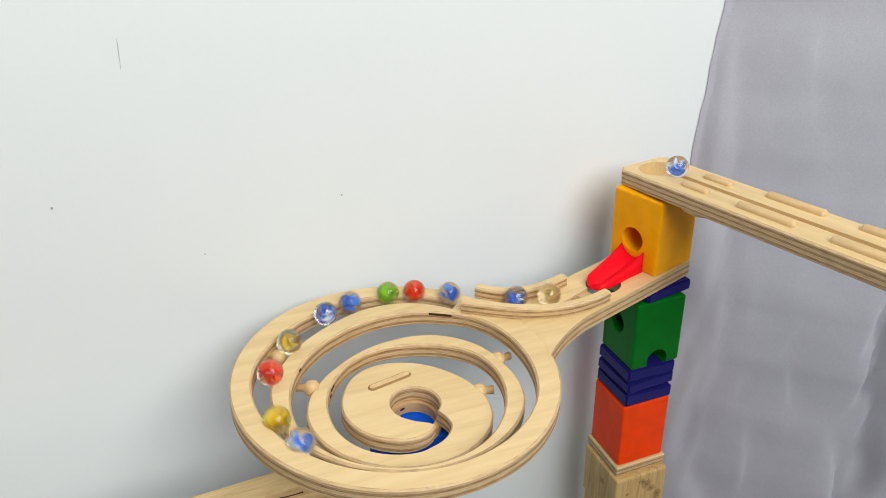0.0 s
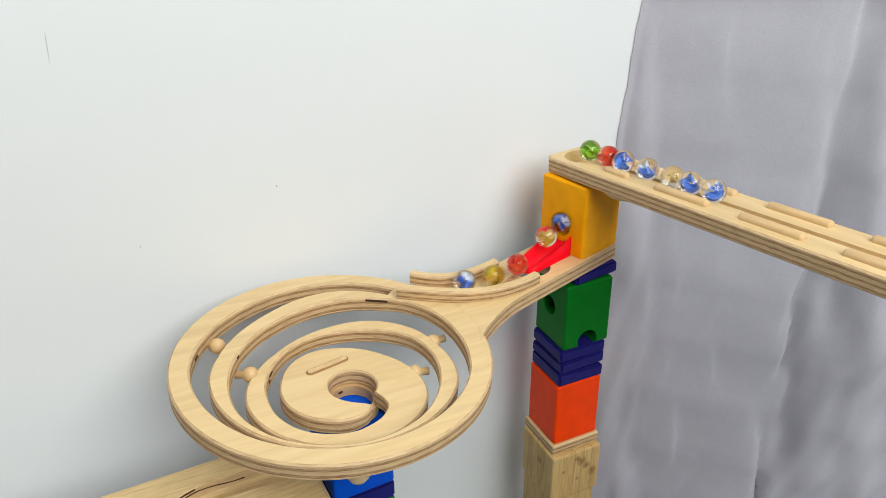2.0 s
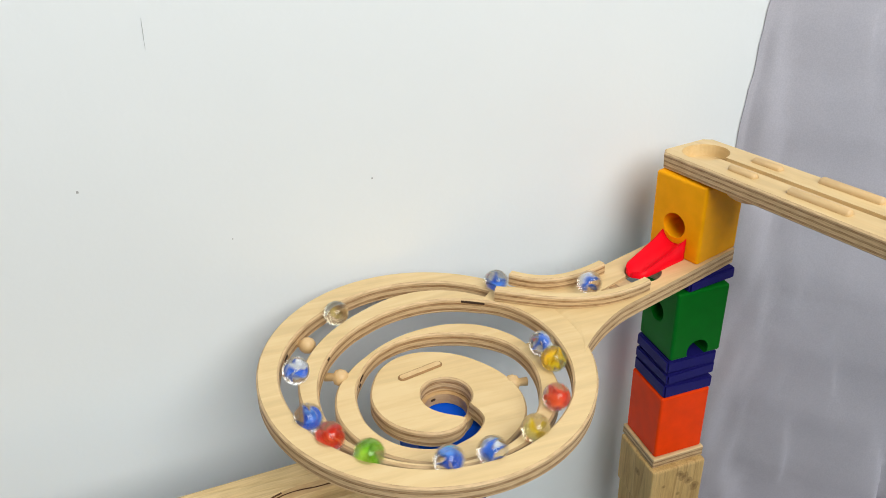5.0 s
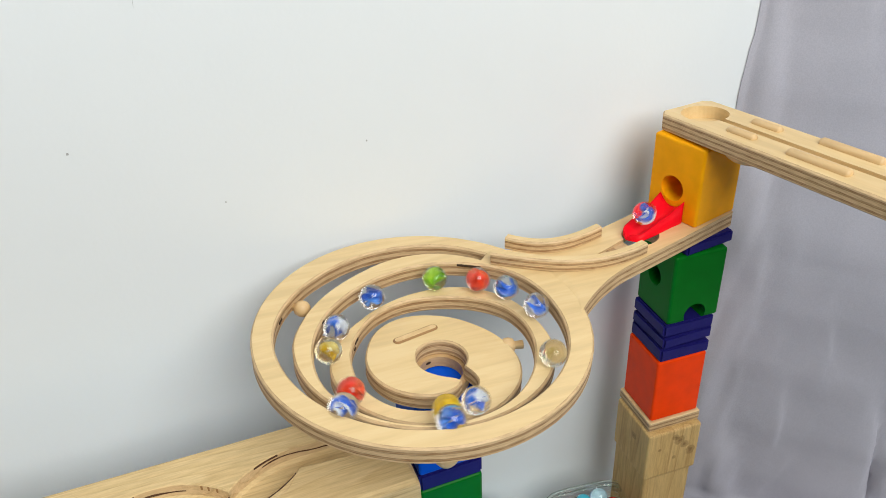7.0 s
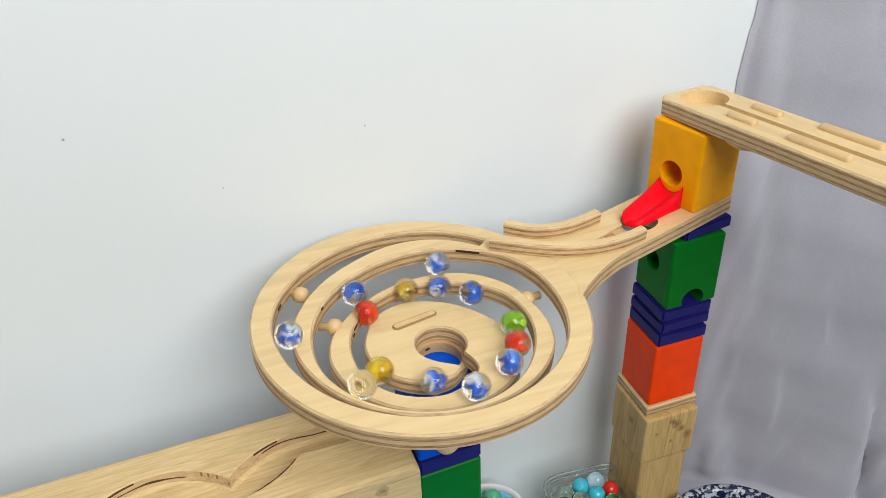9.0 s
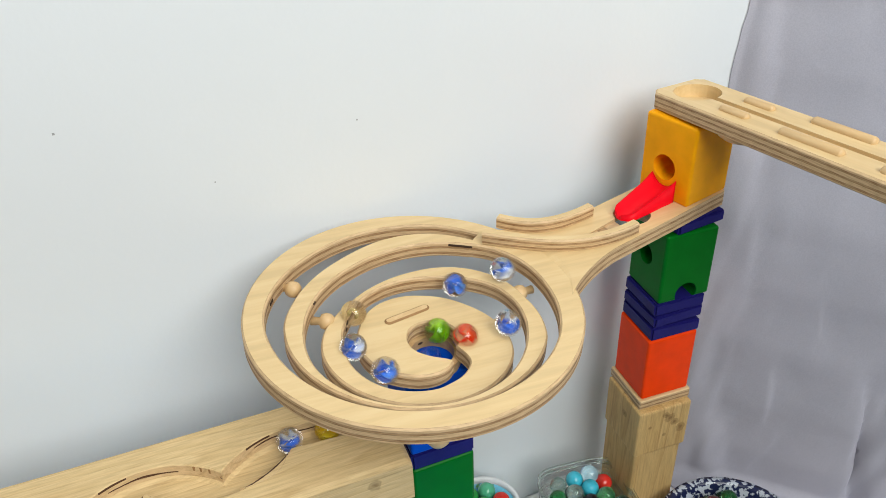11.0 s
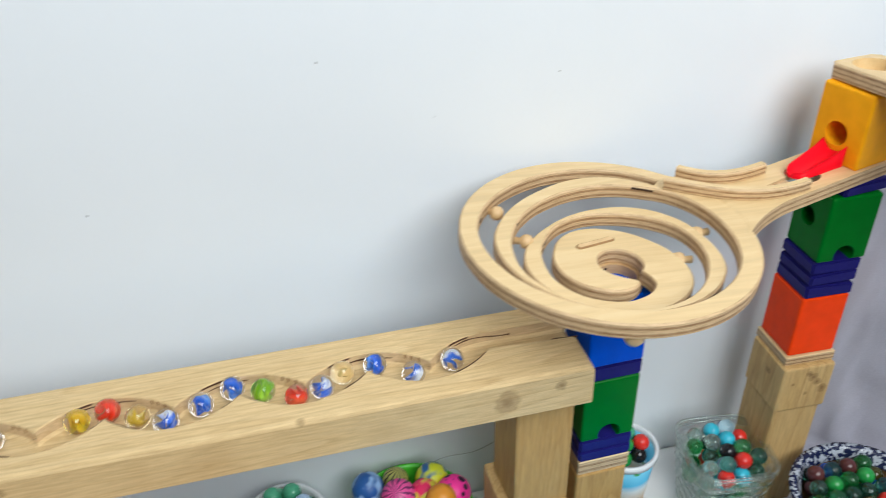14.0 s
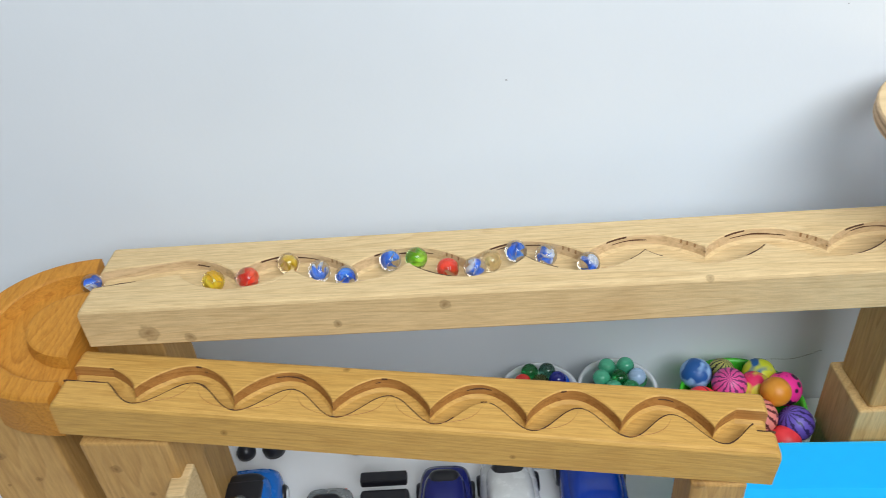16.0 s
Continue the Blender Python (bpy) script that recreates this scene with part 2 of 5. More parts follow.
def sort_faces(bm, lean=0.7):
    """Flat faces take the veneer (slot 0), sides the ply edge (slot 1)."""
    bm.normal_update()
    for f in bm.faces:
        f.material_index = 0 if abs(f.normal.z) > lean else 1


def ribbon(bm, rows, thick, lay):
    """A slab between two edge lines: rows of (inner xyz, outer xyz) on the top, with rounded rims."""
    e = 0.0012
    rings = []
    for a, b in rows:
        a, b = Vector(a), Vector(b)
        d = (b - a)
        d.z = 0
        d.normalize()
        down = Vector((0, 0, -1))
        pts = [(a + d * e, 1.0), (b - d * e, 1.0), (b + down * e, 0.9), (b + down * (thick - e), 0.1), (b - d * e + down * thick, 0.0), (a + d * e + down * thick, 0.0), (a + down * (thick - e), 0.1), (a + down * e, 0.9)]
        ring = []
        for p, h in pts:
            v = bm.verts.new(p)
            v[lay] = h
            ring.append(v)
        rings.append(ring)
    n = 8
    for r0, r1 in zip(rings, rings[1:]):
        for i in range(n):
            j = (i + 1) % n
            f = bm.faces.new((r0[i], r0[j], r1[j], r1[i]))
            f.material_index = 0 if i in (0, 4) else 1
    for r in (rings[0], rings[-1]):
        f = bm.faces.new(r)
        f.material_index = 1


def difference(ob, *cutters):
    """Cut meshes out of an object and keep the plain result."""
    for c in cutters:
        md = ob.modifiers.new("cut", "BOOLEAN")
        md.operation, md.solver, md.object = "DIFFERENCE", "EXACT", c
        bpy.context.view_layer.update()
        dg = bpy.context.evaluated_depsgraph_get()
        me = bpy.data.meshes.new_from_object(ob.evaluated_get(dg))
        ob.modifiers.clear()
        ob.data = me
        bpy.data.objects.remove(c)
    return ob


def cutter(bm, m, mat):
    ob = part("cutter", bm, mat)
    ob.matrix_world = m
    return ob


# ---- the setting ----
TABLE, WALL_Y = -0.06, 0.703
CLOTH_X = 0.468


def setting():
    t = 0.08
    tagged(part("wall_north", box(-2.6, 2.2, WALL_Y, WALL_Y + t, -0.8, 2.0), M_WALL), "smooth white painted wall with faint scuffs", "wall", kind="structure")
    # unseen sides, ceiling and floor, added to close the room and bounce light
    tagged(part("wall_west", box(-2.6 - t, -2.6, -2.2, WALL_Y, -0.8, 2.0), M_ROOM), "unseen side wall, its even grey set for bounced light", "wall", kind="structure")
    tagged(part("wall_east", box(2.2, 2.2 + t, -2.2, WALL_Y, -0.8, 2.0), M_ROOM), "unseen side wall, its even grey set for bounced light", "wall", kind="structure")
    tagged(part("wall_south", box(-2.6, 2.2, -2.2 - t, -2.2, -0.8, 2.0), M_ROOM), "unseen wall behind, its even grey set for bounced light", "wall", kind="structure")
    tagged(part("ceiling", box(-2.6, 2.2, -2.2, WALL_Y, 2.0, 2.0 + t), M_ROOM), "unseen ceiling, its even grey set for bounced light", "ceiling", kind="structure")
    tagged(part("floor", box(-2.6, 2.2, -2.2, WALL_Y, -0.8 - t, -0.8), M_FLOOR), "unseen floor, kept dark to bounce little light", "floor", kind="structure")
    tb = empty("table", pose(0, 0, TABLE))
    tagged(tb, "white table with a plain smooth top against the wall", "table")
    part("tabletop", box(-1.2, 0.9, 0.27, WALL_Y - 0.002, -0.03, 0.0, 0.002), M_TABLE, tb)
    for x in (-1.12, 0.82):
        for y in (0.32, 0.64):
            part("leg", box(x - 0.025, x + 0.025, y - 0.025, y + 0.025, -0.74, -0.03, 0.002), M_TABLE, tb)
    # scuffs and specks on the wall
    bm = bmesh.new()
    for i in range(14):
        f = i / 13
        w = 0.00028 * (1 - abs(f - 0.4))
        x, z = 0.0125 - 0.0012 * f, 0.531 - 0.0165 * f
        add_box(bm, x - w / 2, x + w / 2, WALL_Y - 0.0004, WALL_Y + 0.001, z - 0.0008, z + 0.0008)
    for x, z, r in ((-0.046, 0.433, 0.0007), (-0.226, 0.337, 0.0007), (0.142, 0.405, 0.0005), (0.04, 0.38, 0.0004)):
        add_box(bm, x - r, x + r, WALL_Y - 0.0004, WALL_Y + 0.001, z - r, z + r)
    for i in range(22):
        f = i / 21
        x, z = 0.02 + 0.075 * f, -0.005 + 0.012 * f + 0.003 * math.sin(7 * f)
        add_box(bm, x - 0.0022, x + 0.0022, WALL_Y - 0.0004, WALL_Y + 0.001, z - 0.00018, z + 0.00018)
    tagged(part("wall_scuffs", bm, M_SCUFF), "fine dark scratches and specks on the white wall", "scuff", kind="structure")


def backdrop_cloth():
    """Grey cloth that hangs over the wall and sweeps towards the viewer, in soft folds."""
    bm = bmesh.new()
    nu, nv = 150, 110
    grid = []
    for i in range(nu + 1):
        u = i / nu
        row = []
        for j in range(nv + 1):
            # the lowest rows lie on the table, the rest hangs
            lap = max(0, 14 - j)
            z = TABLE + 0.0015 + (1.15 - TABLE) * max(0, j - 14) / (nv - 14)
            edge = CLOTH_X + 0.10 * (z - 0.40) + 0.0007 * math.sin(z * 90) + 0.0005 * math.sin(z * 310)
            x = edge + 0.45 * u ** 1.2
            low = max(0.0, 1 - (z - TABLE) / 0.55)
            high = max(0.0, (z - 0.22) / 0.9)
            y = WALL_Y - 0.0009 - 0.50 * max(0.0, u - 0.03) ** 1.1 * (1 - 0.18 * low ** 2 - 0.62 * high ** 1.5) - 0.010 * lap * min(1.0, 5 * u)
            fold = 0.015 * math.sin(15 * u + 1.3 * math.sin(3 * z)) + 0.006 * math.sin(31 * u + 4 * z) + 0.014 * noise.noise((u * 6, z * 2.2, 3.0)) + 0.011 * noise.noise((u * 16 + z * 7, z * 6 - u * 4, 1.0)) + 0.006 * noise.noise((u * 34 - z * 9, z * 17 + u * 8, 5.0))
            fold *= min(1.0, u * 5)
            if lap:
                z += 0.0012 * min(1.0, u * 5) * (1 + noise.noise((x * 30, y * 30, 2.0)))
            row.append(bm.verts.new((x - fold * 0.6, min(y - abs(fold) * 0.9, WALL_Y - 0.0008), z)))
        grid.append(row)
    for a, b in zip(grid, grid[1:]):
        for j in range(nv):
            bm.faces.new((a[j], b[j], b[j + 1], a[j + 1]))
    ob = part("backdrop_cloth", bm, M_CLOTH, smooth=True)
    md = ob.modifiers.new("thick", "SOLIDIFY")
    md.thickness = 0.0004
    md.use_rim = False
    tagged(ob, "grey lavender cotton cloth hanging in soft creased folds", "cloth")


setting()
backdrop_cloth()

# ---- the spiral run ----
SX, SY, SZ = 0.1350, 0.5872, 0.328
PLATE = 0.0118
TILT_H = 15.5
# the ring lies in a slightly tilted plane
CX, CY, CZ = 0.1361, 0.5852, 0.3284
RING = pose(CX, CY, CZ, 1.72, 2.86, 0) @ pose(0, 0, -SZ)
# far and near edges of the marble slot by the turned angle
SLOT_OUT = ((40, 0.0930), (60, 0.0930), (75, 0.0915), (90, 0.0903), (105, 0.0892), (122, 0.0888), (140, 0.0902), (155, 0.0918), (170, 0.0928), (190, 0.0923), (230, 0.0920), (280, 0.0920), (319, 0.0917), (333, 0.0905), (350, 0.0885), (373, 0.0865), (388, 0.0830), (402, 0.0770), (417, 0.0722), (433, 0.0675), (450, 0.0635), (471, 0.0610), (483, 0.0612), (501, 0.0628), (522, 0.0666), (541, 0.0712), (561, 0.0768), (575, 0.0790), (590, 0.0803), (621, 0.0807), (650, 0.0780), (672, 0.0740), (686, 0.0716), (698, 0.0700), (715, 0.0675), (731, 0.0640), (752, 0.0555), (771, 0.0490), (794, 0.0450), (821, 0.0432), (845, 0.0428), (859, 0.0428), (873, 0.0436), (887, 0.0455), (901, 0.0475), (914, 0.0500), (926, 0.0528), (950, 0.0564), (967, 0.0567), (984, 0.0557), (992, 0.0538), (1002, 0.0516), (1011, 0.0486), (1019.6, 0.0442), (1025, 0.0376), (1029.4, 0.0296))
SLOT_IN = ((40, 0.0850), (59, 0.0845), (72, 0.0830), (87, 0.0797), (105, 0.0752), (120, 0.0740), (138, 0.0752), (147, 0.0766), (155, 0.0780), (164, 0.0803), (172, 0.0820), (190, 0.0835), (230, 0.0842), (280, 0.0848), (324, 0.0847), (333, 0.0830), (341, 0.0809), (350, 0.0784), (358, 0.0762), (370, 0.0748), (380, 0.0724), (397, 0.0673), (414, 0.0609), (434, 0.0536), (459, 0.0488), (486, 0.0480), (500, 0.0502), (516, 0.0539), (525, 0.0572), (536, 0.0604), (545, 0.0628), (560, 0.0652), (580, 0.0672), (620, 0.0692), (650, 0.0690), (672, 0.0671), (681, 0.0654), (694, 0.0612), (711, 0.0542), (738, 0.0446), (777, 0.0385), (806, 0.0378), (833, 0.0375), (870, 0.0363), (884, 0.0369), (900, 0.0384), (914, 0.0395), (941, 0.0414), (961, 0.0422), (975, 0.0430), (1007, 0.0430))


def lookup(table, a):
    """A smooth value between the table's (angle, radius) pairs."""
    n = len(table)
    if a <= table[0][0]:
        return table[0][1]
    for k in range(n - 1):
        (a0, r0), (a1, r1) = table[k], table[k + 1]
        if a <= a1:
            d = (r1 - r0) / (a1 - a0)
            m0 = d if k == 0 else (r1 - table[k - 1][1]) / (a1 - table[k - 1][0])
            m1 = d if k + 2 >= n else (table[k + 2][1] - r0) / (table[k + 2][0] - a0)
            h, u = a1 - a0, (a - a0) / (a1 - a0)
            return (2 * u ** 3 - 3 * u * u + 1) * r0 + (u ** 3 - 2 * u * u + u) * h * m0 + (3 * u * u - 2 * u ** 3) * r1 + (u ** 3 - u * u) * h * m1
    return table[-1][1]


def strip_z(a):
    """Height of the strip inside the slot: it sinks towards the middle."""
    return SZ - 0.022 * min(1.0, max(0.0, (a - 30.0) / 640.0))


def polar(r, a, z):
    return (r * math.cos(radians(a)), r * math.sin(radians(a)), z)


def slab(outline, z_top, thick, holes=()):
    """A flat plate from an outline of xy points, with rounded rims and ply layers."""
    bm = bmesh.new()
    lay = bm.verts.layers.float.new("layer")
    n = len(outline)
    e = 0.0012
    rings = []
    for inset, z, h in ((e, z_top, 1.0), (0, z_top - e, 0.9), (0, z_top - thick + e, 0.1), (e, z_top - thick, 0.0)):
        ring = []
        for i in range(n):
            p, q, r = (Vector(outline[(i + k) % n]).to_2d() for k in (-1, 0, 1))
            d = (r - p).normalized()
            nrm = Vector((d.y, -d.x))
            c = q - nrm * inset
            v = bm.verts.new((c.x, c.y, z))
            v[lay] = h
            ring.append(v)
        rings.append(ring)
    for a, b in zip(rings, rings[1:]):
        for i in range(n):
            j = (i + 1) % n
            f = bm.faces.new((a[i], b[i], b[j], a[j]))
            f.material_index = 1
    bm.faces.new(rings[0])
    bm.faces.new(list(reversed(rings[-1])))
    bmesh.ops.triangulate(bm, faces=[f for f in bm.faces if len(f.verts) > 4])
    bmesh.ops.recalc_face_normals(bm, faces=bm.faces)
    return bm


HX, HY = math.cos(radians(TILT_H)), math.sin(radians(TILT_H))
V0 = -0.018


def along(u, v):
    """A point of the handle: u out from the ring, v across towards the wall."""
    v += V0
    return (u * HX - v * HY, u * HY + v * HX)


def bez(p0, p1, p2, p3, n=16):
    res = []
    for i in range(n + 1):
        t = i / n
        res.append(tuple((1 - t) ** 3 * a + 3 * t * (1 - t) ** 2 * b + 3 * t * t * (1 - t) * c + t ** 3 * d for a, b, c, d in zip(p0, p1, p2, p3)))
    return res


DRAIN = (0.0085, -0.0105, 0.0163)


def hole_r(a):
    """Distance from the ring's middle to the rim of the round drain at angle a."""
    x0, y0, rad = DRAIN
    c, s = math.cos(radians(a)), math.sin(radians(a))
    b = x0 * c + y0 * s
    return b + math.sqrt(max(0.0, b * b - (x0 * x0 + y0 * y0 - rad * rad)))


def dip(bm):
    """Bend handle parts down a little where they run into the tilted ring."""
    for v in bm.verts:
        u = v.co.x * HX + v.co.y * HY
        f = min(1.0, max(0.0, (0.215 - u) / 0.125))
        f = f * f * (3 - 2 * f)
        dz = f * (CZ - SZ - 0.050 * (v.co.x + SX - CX) + 0.030 * (v.co.y + SY - CY))
        v.co += Vector((-0.783 * dz, -1.373 * dz, dz))


def guide_rail(root, line):
    b2 = bmesh.new()
    l2 = b2.verts.layers.float.new("layer")
    rws = []
    n = len(line)
    for i in range(n):
        p, q = Vector(line[max(0, i - 1)]), Vector(line[min(n - 1, i + 1)])
        d2 = (q - p).normalized()
        nn = Vector((-d2.y, d2.x)) * 0.0036
        c = Vector(line[i])
        rws.append(((c.x - nn.x, c.y - nn.y, SZ + 0.0095), (c.x + nn.x, c.y + nn.y, SZ + 0.0095)))
    ribbon(b2, rws, 0.0098, l2)
    dip(b2)
    part("guide_rail", b2, [M_VENEER, M_PLY], root)


RAIL_NEAR = [along(0.0790, 0.0420), along(0.1000, 0.0120), along(0.1180, -0.0190), along(0.1690, -0.0185)]
RAIL_FAR = [along(0.1010, 0.0510), along(0.1100, 0.0300), along(0.1220, 0.0180), along(0.1620, 0.0185)]


def spiral_run():
    root = empty("spiral_marble_run", pose(SX, SY, 0))
    tagged(root, "pale birch plywood spiral marble track with a handle", "marble run")
    flat = pose(-SX, -SY, 0) @ RING
    R = 0.1065
    bm = bmesh.new()
    lay = bm.verts.layers.float.new("layer")
    ribbon(bm, [(polar(lookup(SLOT_OUT, 40 + 2 * i), 40 + 2 * i, SZ), polar(R, 40 + 2 * i, SZ)) for i in range(181)], PLATE, lay)
    part("outer_ring", bm, [M_VENEER, M_PLY], root, at=flat)
    # one strip winds from the handle to the drain in the middle
    bm = bmesh.new()
    lay = bm.verts.layers.float.new("layer")
    rows = []
    for i in range(485):
        a = 40 + 2 * i
        inner = lookup(SLOT_OUT, a + 360) if a + 360 < 1029.4 else hole_r(a)
        outer = lookup(SLOT_IN, a)
        if a > 980:
            f = math.sqrt(max(0.0, 1 - ((a - 980) / 28.2) ** 2))
            m_ = inner * 0.44 + outer * 0.56
            inner, outer = m_ + (inner - m_) * f, m_ + (outer - m_) * f
        rows.append((polar(inner, a, strip_z(a)), polar(max(outer, inner + 0.003), a, strip_z(a))))
    ribbon(bm, rows, PLATE, lay)
    part("spiral_strip", bm, [M_VENEER, M_PLY], root, at=flat)
    zc = strip_z(700)
    stadium = [(sgn * 0.0136 + 0.0032 * math.cos(radians(q)), 0.0032 * math.sin(radians(q))) for sgn, st in ((1, -90), (-1, 90)) for q in range(st, st + 181, 20)]
    part("inlay", slab(stadium, 0.0011, 0.0020), [M_DOWEL, M_GROOVE], root, "oblong wooden inlay", at=flat @ pose(0.0010, 0.0167, zc, 0, 0, 11.5))
    part("inlay_joint", slab([(x * 1.035, y * 1.16) for x, y in stadium], 0.0002, 0.0016), [M_GROOVE, M_GROOVE], root, "brown joint round the inlay", at=flat @ pose(0.0010, 0.0167, zc, 0, 0, 11.5))
    # collar below the drain, with a thin wall
    x0, y0, rad = DRAIN
    low = zc - PLATE
    wall = lathe([(rad - 0.0022, low), (rad + 0.0022, low), (rad + 0.0022, low - 0.0078), (rad - 0.0022, low - 0.0078), (rad - 0.0022, low)], 48)
    lay = wall.verts.layers.float.new("layer")
    for v in wall.verts:
        v[lay] = 0.05
    part("drain_collar", wall, M_COLLAR, root, "pale wooden collar round the drain", at=flat @ pose(x0, y0, -0.0002))
    part("knot", lathe([(0, 0.0004), (0.0012, 0.0003), (0.0020, 0.0), (0, 0)], 10), M_DARK, root, "dark knot in the wood", at=flat @ pose(x0 - 0.0035, y0 + rad - 0.0031, low - 0.0032, 90, 0, 12) @ Matrix.Diagonal((1.0, 0.55, 1.0, 1.0)))
    # handle that widens into the ring
    bm = bmesh.new()
    lay = bm.verts.layers.float.new("layer")
    nv, ns = 12, 22
    tops = []
    w = 0.0240
    for i in range(nv + 1):
        q = -1 + 2 * i / nv
        ang = TILT_H - 9.9 + 31 * q
        A = Vector((R * 0.93 * math.cos(radians(ang)), R * 0.93 * math.sin(radians(ang))))
        rad = A.normalized()
        tang = Vector((-rad.y, rad.x)) * (-q)
        T = (rad * (1.0 - 0.8 * abs(q)) + tang * 0.8).normalized()
        E = Vector(along(0.150, w * q))
        Hd = Vector((HX, HY))
        line = bez(tuple(A), tuple(A + T * 0.022), tuple(E - Hd * 0.026), tuple(E), ns)
        end_u = 0.2690 - 0.004 * max(0.0, abs(q) - 0.75) / 0.25
        line += [along(0.150 + (end_u - 0.150) * k / 6, w * q) for k in range(1, 7)]
        tops.append(line)
    top, low = [], []
    for i, line in enumerate(tops):
        r1, r2 = [], []
        for k, (x, y) in enumerate(line):
            rise = (-0.0025, -0.0010, -0.0001)[k] if k < 3 else 0.0004
            v1, v2 = bm.verts.new((x, y, SZ + rise)), bm.verts.new((x, y, SZ - PLATE))
            v1[lay], v2[lay] = 1.0, 0.0
            r1.append(v1)
            r2.append(v2)
        top.append(r1)
        low.append(r2)
    n = len(top[0])
    for i in range(nv):
        for j in range(n - 1):
            bm.faces.new((top[i][j], top[i][j + 1], top[i + 1][j + 1], top[i + 1][j]))
            bm.faces.new((low[i][j], low[i + 1][j], low[i + 1][j + 1], low[i][j + 1]))
        bm.faces.new((top[i][0], top[i + 1][0], low[i + 1][0], low[i][0]))
        bm.faces.new((top[i][-1], low[i][-1], low[i + 1][-1], top[i + 1][-1]))
    for j in range(n - 1):
        bm.faces.new((top[0][j], low[0][j], low[0][j + 1], top[0][j + 1]))
        bm.faces.new((top[nv][j], top[nv][j + 1], low[nv][j + 1], low[nv][j]))
    bmesh.ops.recalc_face_normals(bm, faces=bm.faces)
    sort_faces(bm)
    dip(bm)
    hd = part("handle", bm, [M_VENEER, M_PLY], root)
    bpy.context.view_layer.update()
    bm = bmesh.new()
    bmesh.ops.create_cone(bm, cap_ends=True, segments=36, radius1=0.0135, radius2=0.0135, depth=0.05)
    x, y = along(0.187, 0.0)
    c1 = cutter(bm, pose(SX + x, SY + y, SZ), M_PLY)
    x, y = along(0.150, 0.0)
    c2 = cutter(box(-0.030, 0.030, -0.0048, 0.0048, -0.0042, 0.01), pose(SX + x, SY + y, SZ, 0, 0, TILT_H), M_PLY)
    difference(hd, c1, c2)
    guide_rail(root, bez(*RAIL_NEAR, 20))
    guide_rail(root, bez(*RAIL_FAR, 20))
    # dowel pegs that hold the turns apart, each with a notched head
    for a, rr, zz in ((141.0, 0.0868, SZ + 0.0005), (155.0, 0.0590, SZ - 0.0085), (5.0, 0.0812, SZ - 0.0080), (349.0, 0.0590, SZ - 0.0165)):
        peg = lathe([(0, -0.0076), (0.0034, -0.0070), (0.0052, -0.0048), (0.0056, -0.0018), (0.0046, 0.0012), (0.0026, 0.0022), (0.0030, 0.0078), (0, 0.0080)], 18)
        part("peg", peg, M_DOWEL, root, "round wooden peg", smooth=True, at=flat @ pose(*polar(rr, a, zz - PLATE + 0.002), 90, 0, a + 90))
    # dark gaps in the plywood edges
    for a, table, turn, zz, ln in ((44.5, SLOT_OUT, 404.5, strip_z(44) - 0.0022, 0.0085), (154, SLOT_OUT, 154, SZ - 0.0060, 0.0030), (152, SLOT_OUT, 512, strip_z(152) - 0.0022, 0.0014), (152, SLOT_OUT, 872, strip_z(512) - 0.0030, 0.0030), (157, SLOT_OUT, 877, strip_z(517) - 0.0062, 0.0016)):
        r0 = lookup(table, turn)
        slope = math.degrees(math.atan2(lookup(table, turn + 3) - lookup(table, turn - 3), r0 * radians(6)))
        part("gap", box(-ln, ln, -0.0007, 0.0007, -0.0009, 0.0009, 0.0002, 1), M_DARK, root, "dark gap in the plywood edge", at=flat @ pose(*polar(r0 + 0.0002, a, zz), 0, 0, a + 90 - slope))
    foot = lathe([(0, -0.013), (0.0045, -0.0125), (0.0068, -0.009), (0.0068, -0.004), (0.0050, 0), (0, 0)], 20)
    part("peg", foot, M_DOWEL, root, "round wooden peg", smooth=True, at=flat @ pose(*polar(0.0940, 257, SZ - PLATE)))
    part("peg", box(-0.013, 0.013, -0.005, 0.005, -0.005, 0, 0.002), M_DOWEL, root, "flat wooden peg", at=flat @ pose(*polar(0.0900, 268, SZ - PLATE)))
    return root


spiral_run()

# ---- building blocks of the two towers ----


def hole_cut(ob, x, y, z, axis, r, depth):
    bm = bmesh.new()
    bmesh.ops.create_cone(bm, cap_ends=True, segments=28, radius1=r, radius2=r, depth=depth)
    m = pose(x, y, z, 90, 0, 0) if axis == "y" else pose(x, y, z, 0, 90, 0) if axis == "x" else pose(x, y, z)
    difference(ob, cutter(bm, ob.matrix_world @ m, ob.data.materials[0]))


def block(name, label, mat, x, y, z0, z1, rz=0.0, side=0.0460, holes=()):
    s = side / 2
    root = part(name, box(-s, s, -s, s, 0, z1 - z0, 0.0022, 3), mat)
    root.matrix_world = pose(x, y, z0, 0, 0, rz)
    bpy.context.view_layer.update()
    for hl in holes:
        hole_cut(root, *hl)
    tagged(root, label, "toy block")
    return root


def wedge(name, label, mat, x, y, z0, lo, hi, rz=0.0, side=0.0460):
    """A thin tilted block: lo thick at its left side, hi at its right."""
    s = side / 2
    bm = box(-s, s, -s, s, 0, 1)
    for v in bm.verts:
        if v.co.z > 0.5:
            v.co.z = lo + (hi - lo) * (v.co.x + s) / (2 * s)
    bmesh.ops.bevel(bm, geom=list(bm.edges), offset=0.0016, segments=2, affect="EDGES")
    ob = part(name, bm, mat)
    ob.matrix_world = pose(x, y, z0, 0, 0, rz)
    tagged(ob, label, "toy block", "navy spacer blocks")
    return ob


